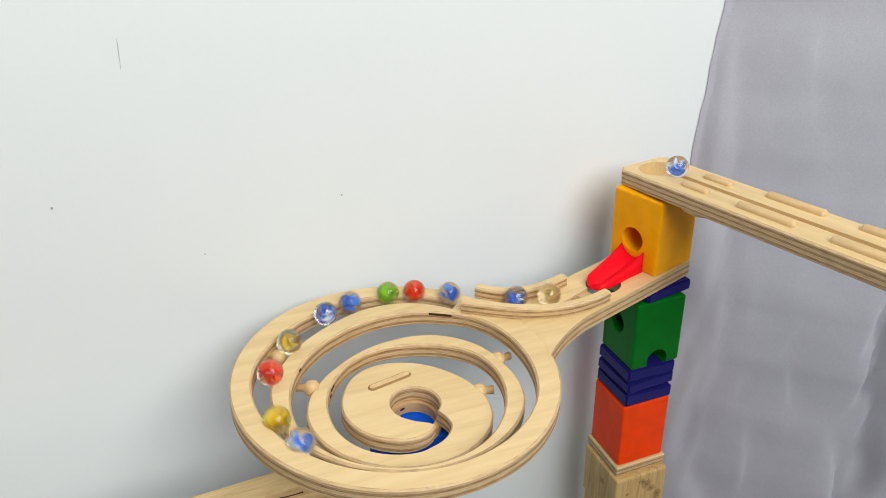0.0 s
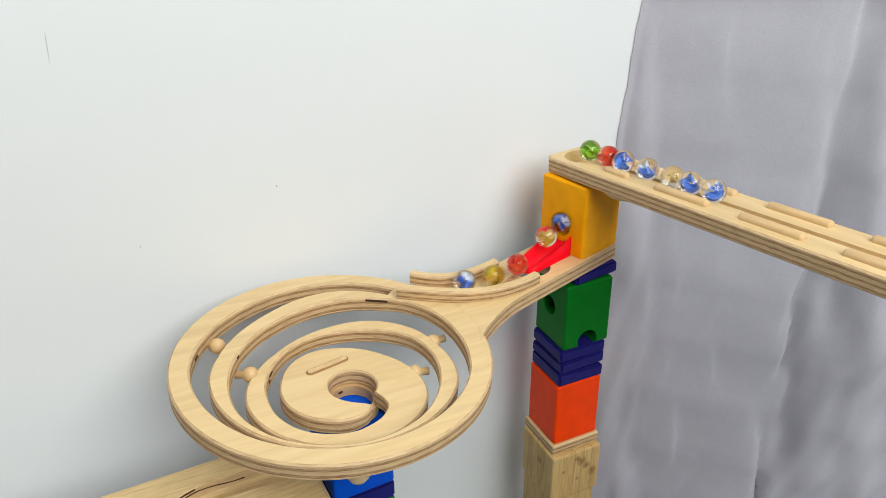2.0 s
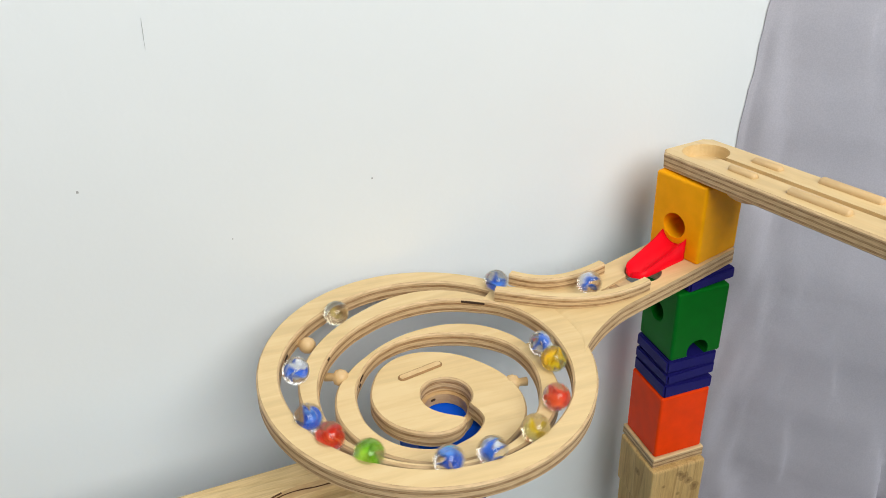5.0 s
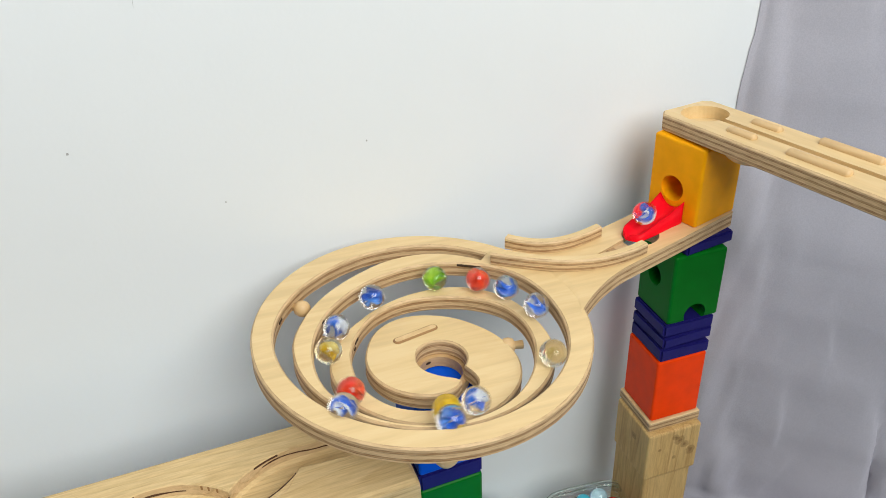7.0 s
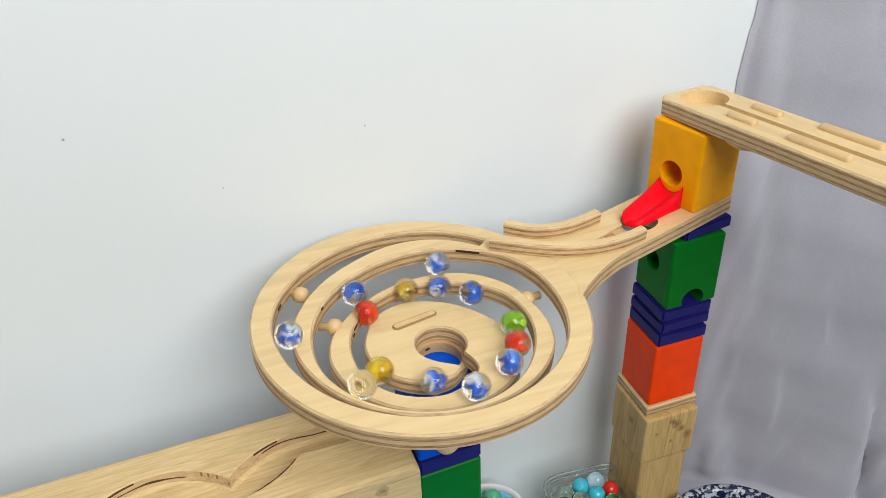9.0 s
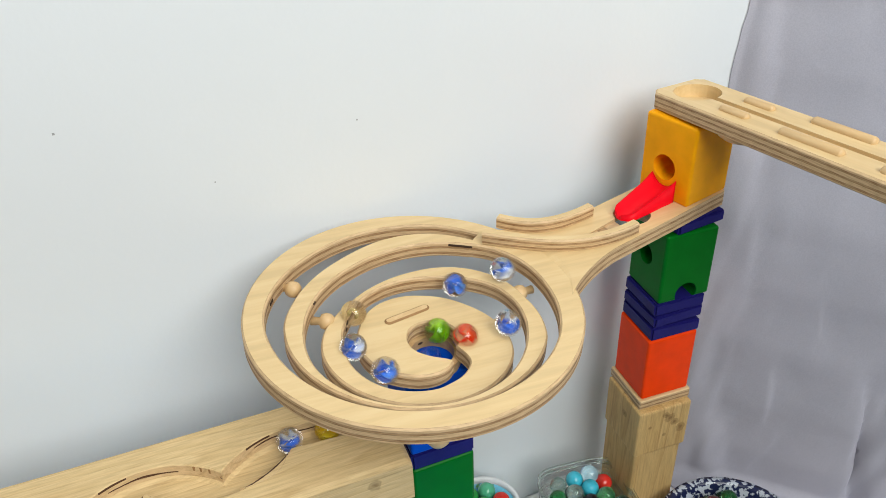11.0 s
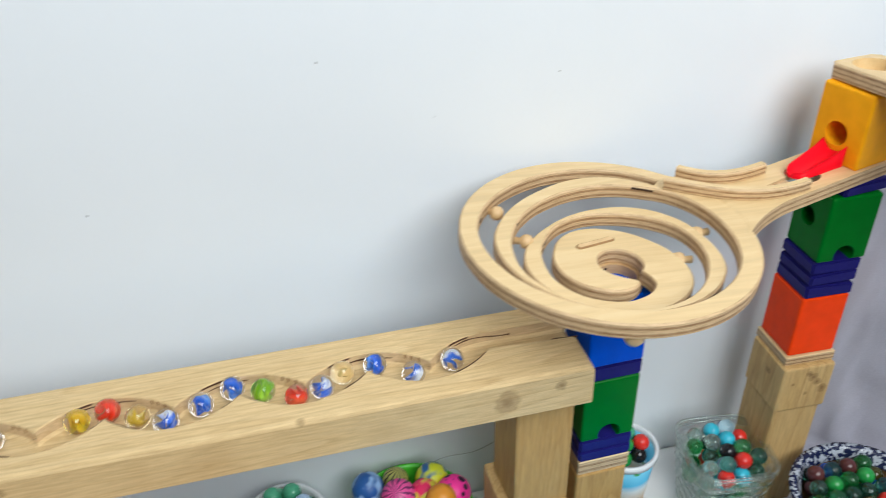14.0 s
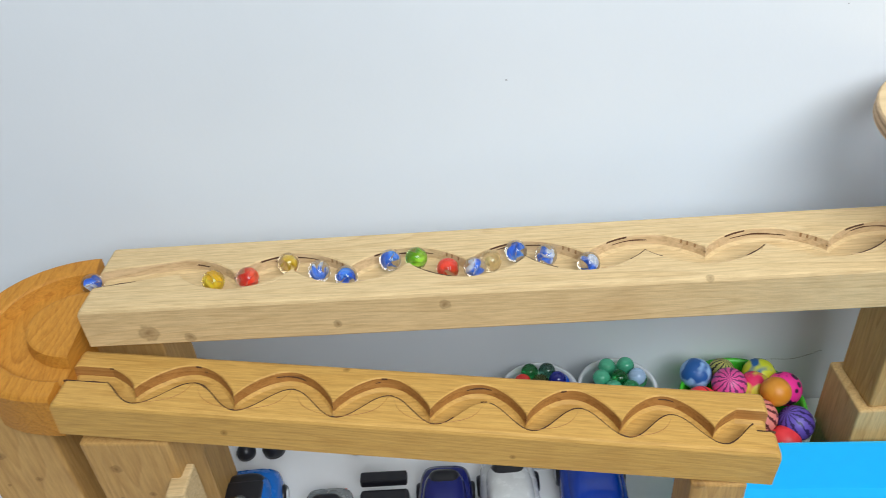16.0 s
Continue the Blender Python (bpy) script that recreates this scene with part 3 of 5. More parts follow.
def ply_plate(label, x, y, z0, z1, rz, side):
    s = side / 2
    bm = box(-s, s, -s, s, 0, z1 - z0, 0.0008, 1)
    layered(bm, 0, z1 - z0)
    sort_faces(bm)
    ob = part("plywood_plate", bm, [M_VENEER, M_PLY])
    ob.matrix_world = pose(x, y, z0, 0, 0, rz)
    tagged(ob, label, "plywood plate")
    return ob


def timber_block(name, label, mat, x0, x1, y0, y1, z0, z1, rz=0.0, bevel=0.002):
    ob = part(name, box(-(x1 - x0) / 2, (x1 - x0) / 2, -(y1 - y0) / 2, (y1 - y0) / 2, 0, z1 - z0, bevel, 2), mat)
    ob.matrix_world = pose((x0 + x1) / 2, (y0 + y1) / 2, z0, 0, 0, rz)
    tagged(ob, label, "wood block")
    return ob


def right_tower():
    x, y = 0.3675, 0.6295
    timber_block("wood_block", "tall sawn pine offcut standing on the table", M_OFFCUT, 0.342, 0.390, 0.602, 0.652, TABLE, 0.078, -2)
    timber_block("wood_block", "stained sawn pine offcut with worm holes", M_STAINED, 0.340, 0.392, 0.599, 0.653, 0.078, 0.131, -3)
    ply_plate("thin plywood plate under the orange block", x, y, 0.131, 0.141, -3, 0.0500)
    block("orange_block", "bright orange lacquered wooden block", M_ORANGE, x, y, 0.141, 0.2055, -3)
    wedge("navy_spacer", "thin dark navy wooden spacer", M_NAVY, x + 0.001, y, 0.2055, 0.0135, 0.0115, -3)
    wedge("navy_spacer", "thin dark navy wooden spacer", M_NAVY, x + 0.001, y, 0.2195, 0.0105, 0.0115, -1)
    wedge("navy_spacer", "thin dark navy wooden spacer", M_NAVY, x + 0.001, y, 0.2312, 0.0118, 0.0118, -3)
    block("green_block", "dark green lacquered wooden block with round holes", M_GREEN, x + 0.003, y, 0.2432, 0.306, -3,
          holes=((-0.0215, 0.002, 0.034, "x", 0.0088, 0.036), (0.001, -0.0215, 0.0055, "y", 0.0098, 0.03)))
    wedge("navy_spacer", "tilted navy wooden spacer under the handle", M_NAVY, x + 0.0075, y + 0.002, 0.306, 0.0098, 0.0100, 6)
    block("yellow_block", "yellow lacquered wooden block with a round hole", M_YELLOW, 0.3762, 0.6365, SZ, 0.391, 14.0,
          holes=((-0.0235, 0.0015, 0.0245, "x", 0.0100, 0.05),))


def left_tower():
    x, y = 0.1415, 0.5835
    timber_block("wood_block", "sawn pine post standing on the table", M_POST, 0.118, 0.163, 0.560, 0.604, TABLE, 0.104, 0)
    ply_plate("thin plywood plate on a pine post", x, y, 0.104, 0.119, 0, 0.0455)
    wedge("navy_spacer", "thin dark navy wooden spacer", M_NAVY, x, y, 0.119, 0.0118, 0.0118, 0)
    wedge("navy_spacer", "thin dark navy wooden spacer", M_NAVY, x, y, 0.131, 0.0118, 0.0118, 0)
    block("green_block", "dark green lacquered wooden block with an arched hole", M_GREEN, x, y, 0.143, 0.2065, 0,
          holes=((0.001, -0.0215, 0.0055, "y", 0.0098, 0.03),))
    wedge("navy_spacer", "navy wooden spacer between two blocks", M_NAVY, x, y, 0.2065, 0.0150, 0.0150, 0)
    block("blue_block", "bright blue lacquered wooden block under the spiral", M_BLUE, x, y, 0.2216, 0.2852, 0)


right_tower()
left_tower()


def red_ramp():
    """Red plastic chute that leads from the block's hole down to the handle."""
    bm = bmesh.new()
    n, m = 16, 14
    grid = []
    for i in range(n + 1):
        t = i / n
        u = 0.2215 - 0.0480 * t
        zb = SZ + 0.0098 * (1 - t) ** 1.1 + 0.0012
        w = 0.0108 * (1 - t) + 0.0080 * t
        if t > 0.85:
            w *= math.sqrt(max(0.05, 1 - ((t - 0.85) / 0.153) ** 2))
        row = []
        for j in range(m + 1):
            q = -1 + 2 * j / m
            x, y = along(u, w * q + 0.001)
            wall = (0.0062 - 0.0026 * t) * abs(q) ** 2.4
            ear = 0.0018 * max(0.0, 1 - t * 4) * abs(q) ** 2
            row.append(bm.verts.new((x, y, zb + wall + ear)))
        grid.append(row)
    for a, b in zip(grid, grid[1:]):
        for j in range(m):
            bm.faces.new((a[j], b[j], b[j + 1], a[j + 1]))
    bmesh.ops.recalc_face_normals(bm, faces=bm.faces)
    rim = [e for e in bm.edges if e.is_boundary]
    r = bmesh.ops.extrude_edge_only(bm, edges=rim)
    for v in r["geom"]:
        if isinstance(v, bmesh.types.BMVert):
            v.co.z = SZ - 0.0004
    bmesh.ops.recalc_face_normals(bm, faces=bm.faces)
    ob = part("red_chute", bm, M_RED, smooth=True)
    ob.matrix_world = pose(SX, SY, 0)
    tagged(ob, "glossy red plastic chute below the yellow block's hole", "chute")


red_ramp()

# ---- the feeding board on top ----
BX, BY, BZ = 0.3535, 0.6600, 0.4030
B_YAW, B_RISE = -84.0, 3.0
B_W, B_LEN, B_T = 0.0490, 0.52, 0.0125
BOARD = pose(BX, BY, BZ, 0, 0, B_YAW) @ pose(0, 0, 0, 0, -B_RISE, 0)


def feeding_board():
    root = empty("feeding_board", BOARD)
    tagged(root, "long birch plywood board with pegs and a round hole", "marble run")
    c = 0.006
    line = [(0, c), (0, B_W - c), (c, B_W), (B_LEN, B_W), (B_LEN, 0), (c, 0)]
    pts = []
    for (x0, y0), (x1, y1) in zip(line, line[1:] + line[:1]):
        k = 3 if abs(x1 - x0) < 0.1 else 10
        pts += [(x0 + (x1 - x0) * i / k, y0 + (y1 - y0) * i / k) for i in range(k)]
    bd = part("board", slab(list(reversed(pts)), 0, B_T), [M_VENEER, M_BOARDPLY], root)
    bpy.context.view_layer.update()
    bm = bmesh.new()
    bmesh.ops.create_cone(bm, cap_ends=True, segments=36, radius1=0.0170, radius2=0.0170, depth=0.019)
    c1 = cutter(bm, BOARD @ pose(0.0230, B_W / 2, 0.0), M_VENEER)
    bm = box(0.02, B_LEN + 0.01, B_W / 2 - 0.0026, B_W / 2 + 0.0026, -0.0045, 0.01)
    c2 = cutter(bm, BOARD, M_VENEER)
    difference(bd, c1, c2)
    # round-ended dowels glued along the groove
    def dowel(x0, length, y, r=0.0036):
        d = lathe([(0, 0), (r * 0.8, 0.0006), (r, 0.002), (r, length - 0.002), (r * 0.8, length - 0.0006), (0, length)], 14)
        part("dowel", d, M_DOWEL, root, "round wooden dowel", smooth=True, at=pose(x0, y, 0.0004, 0, 90, 0))
    dowel(0.057, 0.024, 0.0130, 0.0032)
    dowel(0.056, 0.025, 0.0370, 0.0032)
    for x0, y, ln in ((0.108, 0.0120, 0.046), (0.108, 0.0418, 0.046), (0.179, 0.0120, 0.046), (0.179, 0.0418, 0.046), (0.250, 0.0120, 0.046), (0.250, 0.0418, 0.046)):
        dowel(x0, ln, y)
    for x in (0.071,):
        kb = lathe([(0, -0.0065), (0.016, -0.0063), (0.0185, -0.0045), (0.0190, 0), (0, 0)], 30)
        part("foot_disc", kb, M_DOWEL, root, "round wooden disc under the board", smooth=True, at=pose(x, B_W / 2, -B_T))


feeding_board()

# ---- the wavy beams ----


UP_X0, UP_X1, UP_Y, UP_W = -0.5550, 0.1100, 0.5440, 0.0800
UP_ZL, UP_ZR = 0.2500, 0.2515
UP_RISE = math.degrees(math.atan2(UP_ZR - UP_ZL, UP_X1 - UP_X0))
UPPER = pose(UP_X0, UP_Y, UP_ZL, 0, -UP_RISE, -1.0)
UP_DEEP = 0.0108
LOWER = pose(-0.5700, 0.4930, 0.2095, 0, 4.2, -5.6)
LO_LEN = 0.508


def up_phase(x):
    """Half-turns of the upper wave: whole numbers at the cusps of the back wall."""
    return (min(max(x, 0.0654), 0.5976) - 0.1097) / 0.0887


def up_back(x):
    return 0.0368 + 0.0215 * abs(math.sin(math.pi * up_phase(x))) ** 0.75 - 0.010 * max(0.0, 1 - x / 0.0654)


def up_front(x):
    return 0.0185 + 0.0215 * (1 - abs(math.cos(math.pi * (up_phase(x) + 0.0))) ** 0.75) - 0.012 * max(0.0, 1 - x / 0.0654) - 0.06 * max(0.0, x - 0.60)


def lo_phase(x):
    return (0.0752 - math.sqrt(max(1e-9, 0.0752 ** 2 - 0.00428 * (x - 0.0547)))) / 0.00214


def lo_back(x):
    p = lo_phase(x)
    if p < 0:
        return 0.0190 + 0.0200 * min(1.0, -p / 0.32) ** 0.55
    if p > 6.0:
        return 0.0190 + 0.0195 * min(1.0, (p - 6.0) / 0.30) ** 0.6
    return 0.0190 + 0.0275 * abs(math.sin(math.pi * p)) ** 0.75


def lo_front(x):
    p = lo_phase(x)
    if p < -0.3:
        return 0.0240
    if p > 6.45:
        return 0.0200
    return 0.0065 + 0.0230 * math.sin(math.pi * (p - 0.06)) ** 2


def wavy_beam(name, label, mat, m, length, width, thick, back, front, deep, ledge, burn, chips, arcs=()):
    """A beam along its own x with a wave-shaped channel routed into the top."""
    bm = bmesh.new()
    nx = 560
    top = []
    for i in range(nx + 1):
        x = length * i / nx
        yb, yf = back(x), front(x)
        yf = min(yf, yb - 0.010)
        wob = 0.0003 * noise.noise((x * 90, 0.3, 1.7))
        yb += wob
        yf += wob
        # stations across the beam: outer edges, the lips of the channel, its walls and floor
        st = [(0.0, -0.0030), (0.0010, -0.0010), (0.0030, 0.0), (yf * 0.5, 0.0), (yf - 0.0012, 0.0), (yf, -0.0008), (yf + 0.0012 + ledge, -deep * 0.80), (yf + 0.0045 + ledge, -deep)]
        st += [((yf + yb) / 2 + ledge * 0.5, -deep), (yb - 0.0040, -deep * 0.97), (yb - 0.0010, -deep * 0.80), (yb - 0.0002, -0.0008), (yb + 0.0010, 0.0), ((yb + width) / 2, 0.0), (width - 0.0030, 0.0), (width - 0.0010, -0.0010), (width, -0.0030)]
        e = min(x, length - x)
        rnd = 0.0028 * max(0.0, 1 - e / 0.004) ** 2
        top.append([bm.verts.new((x, y, z - rnd)) for y, z in st])
    ny = len(top[0]) - 1
    for a, b in zip(top, top[1:]):
        for j in range(ny):
            f = bm.faces.new((a[j], b[j], b[j + 1], a[j + 1]))
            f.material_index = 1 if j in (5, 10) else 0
    rim = [top[i][0] for i in range(nx + 1)] + [top[nx][j] for j in range(1, ny + 1)] + [top[i][ny] for i in range(nx - 1, -1, -1)] + [top[0][j] for j in range(ny - 1, 0, -1)]
    low = [bm.verts.new((v.co.x, v.co.y, -thick + 0.0022)) for v in rim]
    base = [bm.verts.new((min(max(v.co.x, 0.002), length - 0.002), min(max(v.co.y, 0.002), width - 0.002), -thick)) for v in rim]
    n = len(rim)
    for i in range(n):
        j = (i + 1) % n
        bm.faces.new((rim[i], low[i], low[j], rim[j]))
        bm.faces.new((low[i], base[i], base[j], low[j]))
    bm.faces.new(base)
    bmesh.ops.remove_doubles(bm, verts=bm.verts, dist=1e-6)
    bmesh.ops.recalc_face_normals(bm, faces=bm.faces)
    root = empty(name, m)
    part("beam", bm, mat, root)
    scorch = bmesh.new()
    last = None
    for i in range(nx + 1):
        x = length * i / nx
        y = min(front(x), back(x) - 0.010)
        w = 0.00038 + 0.00080 * max(0.0, noise.noise((x * 110, 2.0, 5.0)) + 0.15)
        now = [scorch.verts.new((x, y - w - 0.0003, -0.0001)), scorch.verts.new((x, y + w, -0.0006)), scorch.verts.new((x, y + w, -0.0016)), scorch.verts.new((x, y - w - 0.0003, -0.0016))]
        if last and noise.noise((x * 25, 7.0, 3.0)) > burn:
            for q in range(4):
                scorch.faces.new((last[q], now[q], now[(q + 1) % 4], last[(q + 1) % 4]))
        last = now
    bmesh.ops.recalc_face_normals(scorch, faces=scorch.faces)
    part("scorch_line", scorch, M_GOUGE, root, "scorched line along the channel")
    # dark streaks burnt into the back wall of the channel, strongest on the crests
    streak = bmesh.new()
    last = None
    for i in range(nx + 1):
        x = length * i / nx
        y = back(x) + 0.0003 * noise.noise((x * 90, 0.3, 1.7))
        flat = max(0.0, 1 - abs(back(x + 0.002) - back(x - 0.002)) / 0.004 * 2.2)
        flat *= min(1.0, max(0.0, 2.5 * noise.noise((x * 22, 1.0, burn)) + 0.9))
        flat = flat if 0.075 < x < length - 0.045 else 0.0
        h = deep * (0.05 + 0.12 * max(0.0, noise.noise((x * 70, 9.0, burn)) + 0.25)) * flat ** 0.6
        zm = -deep * (0.42 + 0.25 * noise.noise((x * 30, 4.0, burn)))
        yy = y - 0.0006 + 0.0004 * (zm / deep + 0.42)
        now = [streak.verts.new((x, yy - 0.0003, zm + h / 2)), streak.verts.new((x, yy + 0.0010, zm + h / 2)), streak.verts.new((x, yy + 0.0010, zm - h / 2)), streak.verts.new((x, yy - 0.0006, zm - h / 2))]
        if last and h > 0.00018:
            for q in range(4):
                streak.faces.new((last[q], now[q], now[(q + 1) % 4], last[(q + 1) % 4]))
        last = now
    bmesh.ops.recalc_face_normals(streak, faces=streak.faces)
    part("scorch_streak", streak, M_GOUGE, root, "dark scorched streaks in the channel wall")
    # dark gouges left by the tool on the lips of the channel
    for x, side in chips:
        y = (back if side else front)(x)
        dark = side < 2
        g = box(-0.0008, 0.0008, -0.0006, 0.0003, -0.0045, -0.0008, 0.0002, 1) if side == 2 else box(-0.0024, 0.0024, -0.0006, 0.0003, -0.0022, -0.0007, 0.0003, 1) if side else box(-0.0022, 0.0022, -0.0004, 0.0006, -0.0016, -0.0004, 0.0002, 1)
        slope = ((back if side else front)(x + 0.001) - (back if side else front)(x - 0.001)) / 0.002
        part("gouge", g, M_GOUGE if dark else M_GROOVE, root, "dark tool mark" if dark else "brown chatter mark", at=pose(x, y, 0, 0, 0, math.degrees(math.atan(slope))))
    # shallow arcs where the tool ran wide of the line
    # brown strips stand in for the shade along these shallow cuts
    for x0, x1 in arcs:
        ab = bmesh.new()
        last = None
        y0, y1 = front(x0), front(x1)
        for i in range(25):
            f = i / 24
            x = x0 + (x1 - x0) * (f + 0.20 * math.sin(math.pi * f))
            y = y0 + (y1 - y0) * f - 0.0042 * math.sin(math.pi * f)
            w = 0.00012 + 0.00024 * math.sin(math.pi * f)
            now = [ab.verts.new((x, y - w, 0.0)), ab.verts.new((x, y, 0.00025)), ab.verts.new((x, y + w, 0.0)), ab.verts.new((x, y, -0.0006))]
            if last:
                for q in range(4):
                    ab.faces.new((last[q], now[q], now[(q + 1) % 4], last[(q + 1) % 4]))
            last = now
        bmesh.ops.recalc_face_normals(ab, faces=ab.faces)
        part("tool_arc_shade", ab, mat[1], root, "faint brown strip for the shade along a tool arc")
    tagged(root, label, "marble run")
    return root


def lo_x(p):
    """Distance along the lower beam at which its wave has the phase p."""
    return 0.0547 + (0.0752 ** 2 - (0.0752 - 0.00214 * p) ** 2) / 0.00428


wavy_beam("upper_wave_beam", "pale pine beam with a wavy marble channel", [M_PINE, M_ROUTED], UPPER, UP_X1 - UP_X0, UP_W, 0.0365, up_back, up_front, UP_DEEP, 0.0, 0.15, [(0.1097 + 0.0887 * (k + f), sd) for k in range(6) for f, sd in ((0.22, 1), (0.265, 1), (0.31, 1), (0.355, 1), (0.83, 2), (0.875, 2), (0.93, 2)) if k < 5 or f < 0.5], [(0.1097 + 0.0887 * (k + 0.10), 0.1097 + 0.0887 * (k + 0.46)) for k in range(6)])
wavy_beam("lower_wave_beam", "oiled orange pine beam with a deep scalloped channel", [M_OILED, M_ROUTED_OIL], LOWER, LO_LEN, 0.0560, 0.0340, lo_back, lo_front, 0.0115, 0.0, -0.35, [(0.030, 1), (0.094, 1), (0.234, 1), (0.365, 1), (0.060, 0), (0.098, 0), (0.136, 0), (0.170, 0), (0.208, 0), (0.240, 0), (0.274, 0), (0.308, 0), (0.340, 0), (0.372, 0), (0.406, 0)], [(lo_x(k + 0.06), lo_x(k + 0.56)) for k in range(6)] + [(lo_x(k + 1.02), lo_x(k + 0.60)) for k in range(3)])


def turn_level(y):
    """Top of the turning piece: it falls from the upper beam towards the lower one."""
    return 0.2420 - 0.0300 * min(1.0, max(0.0, (0.626 - y) / 0.125))


def turn_piece():
    """Rounded amber pine piece with a U-shaped channel that joins the two beams."""
    cx, cy = -0.5640, 0.5600
    bm = bmesh.new()
    nr, na = 44, 70
    R, st = 0.0655, 1.45
    rings = []
    for i in range(nr + 1):
        r = R * i / nr
        row = []
        for j in range(na + 1):
            a = radians(92 + 174 * j / na)
            d = abs(r - 0.0395)
            k = min(1.0, max(0.0, (0.0098 - d) / 0.0016))
            x, y = r * st * math.cos(a), r * math.sin(a)
            rnd = 0.003 * max(0.0, 1 - (R - r) / 0.004) ** 2
            row.append(bm.verts.new((x, y, turn_level(cy + y) - 0.0110 * k - rnd)))
        rings.append(row)
    for a, b in zip(rings, rings[1:]):
        for j in range(na):
            bm.faces.new((a[j], b[j], b[j + 1], a[j + 1]))
    bmesh.ops.remove_doubles(bm, verts=bm.verts, dist=1e-5)
    edges = [e for e in bm.edges if e.is_boundary]
    r = bmesh.ops.extrude_edge_only(bm, edges=edges)
    for v in r["geom"]:
        if isinstance(v, bmesh.types.BMVert):
            v.co.z = turn_level(cy + v.co.y) - 0.0385
    bmesh.ops.recalc_face_normals(bm, faces=bm.faces)
    ob = part("turning_piece", bm, M_AMBER)
    ob.matrix_world = pose(cx, cy, 0)
    tagged(ob, "rounded amber pine turning piece with a curved channel", "marble run")


turn_piece()


def supports():
    tw = timber_block("support_post", "pine post under the upper beam", M_POST, 0.060, 0.108, 0.556, 0.606, 0.085, 0.2125, 2)
    timber_block("wood_block", "thick sawn offcut below a pine post", M_OFFCUT, 0.052, 0.109, 0.552, 0.612, 0.012, 0.085, 0)
    timber_block("wood_block", "thick sawn offcut standing on the table", M_OFFCUT, 0.054, 0.107, 0.555, 0.610, TABLE, 0.012, 1)
    tagged(part("felt_pad", box(0.088, 0.112, 0.556, 0.600, 0.2118, 0.2150), M_BLACKPL), "thin dark pad between post and beam", "pad")
    timber_block("support_post", "pine post under the turning piece", M_POST, -0.660, -0.592, 0.508, 0.552, TABLE, 0.186, 0)
    timber_block("support_post", "knotty pine post under the lower beam", M_POST, -0.560, -0.492, 0.488, 0.530, TABLE, 0.169, -4)
    timber_block("support_post", "pine post under the upper beam's end", M_POST, -0.580, -0.512, 0.565, 0.615, TABLE, 0.2130, 0)
    timber_block("support_post", "pine post under the lower beam's end", M_POST, -0.120, -0.082, 0.446, 0.490, TABLE, 0.1405, -5)
    timber_block("wood_block", "small pale offcut beside the posts", M_PINE, -0.502, -0.487, 0.470, 0.500, TABLE, 0.130, 0)


supports()

# ---- bowls, cup, tray and toys on the table ----


def ball_glass(name, col, rough=0.02):
    k = Mat(name, rough)
    k.b.inputs["Transmission Weight"].default_value = 0.85
    k.b.inputs["IOR"].default_value = 1.48
    k.b.inputs["Alpha"].default_value = 0.90
    a = k.noise(k.coords(), 90, 3, 0.5, 1.5)
    k.colour(k.ramp(a, [(0.35, tuple(c * 0.6 for c in col)), (0.65, col)]))
    return k.m


def ball_solid(name, col, rough=0.12, other=None, scale=70):
    k = Mat(name, rough)
    a = k.noise(k.coords(), scale, 3, 0.5, 1.2)
    k.colour(k.ramp(a, [(0.44, other or tuple(c * 0.8 for c in col)), (0.56, col)]))
    return k.m


BALLS = {
    "green glass": ball_glass("green_glass", (0.20, 0.72, 0.30)),
    "pale glass": ball_glass("pale_green_glass", (0.75, 0.95, 0.88)),
    "dark glass": ball_glass("dark_glass", (0.07, 0.26, 0.17)),
    "deep green glass": ball_glass("deep_green_glass", (0.05, 0.48, 0.11)),
    "jade": ball_solid("jade_ball", (0.09, 0.42, 0.24)),
    "red": ball_solid("red_ball", (0.70, 0.03, 0.02)),
    "turquoise": ball_solid("turquoise_ball", (0.06, 0.50, 0.66)),
    "pale blue": ball_solid("pale_blue_ball", (0.42, 0.58, 0.80)),
    "black": ball_solid("black_ball", (0.012, 0.012, 0.014)),
    "blue": ball_solid("blue_ball", (0.02, 0.10, 0.62)),
    "navy": ball_solid("navy_ball", (0.015, 0.02, 0.22)),
    "green": ball_solid("green_ball", (0.03, 0.30, 0.06)),
    "maroon": ball_solid("maroon_ball", (0.10, 0.03, 0.03)),
    "olive": ball_glass("olive_glass", (0.36, 0.36, 0.08)),
}
BALL_MESH = {}


def ball_mesh(r):
    if r not in BALL_MESH:
        bm = bmesh.new()
        bmesh.ops.create_uvsphere(bm, u_segments=28, v_segments=16, radius=r)
        for f in bm.faces:
            f.smooth = True
        BALL_MESH[r] = bm
    return BALL_MESH[r]


SHARED = {}


def loose_ball(colour, r, x, y, z, group):
    key = (colour, r)
    if key not in SHARED:
        me = bpy.data.meshes.new("marble")
        ball_mesh(r).to_mesh(me)
        me.materials.append(BALLS[colour])
        SHARED[key] = me
    ob = new("marble", SHARED[key])
    ob.matrix_world = pose(x, y, z, random.uniform(0, 180), random.uniform(0, 180), random.uniform(0, 180))
    what = {"green glass": "clear green glass marble", "pale glass": "pale clear glass marble", "dark glass": "dark smoky glass marble", "deep green glass": "deep green glass marble", "olive": "olive glass marble"}.get(colour, "glossy %s marble" % colour)
    tagged(ob, what + " lying in a bowl", "marble", group)


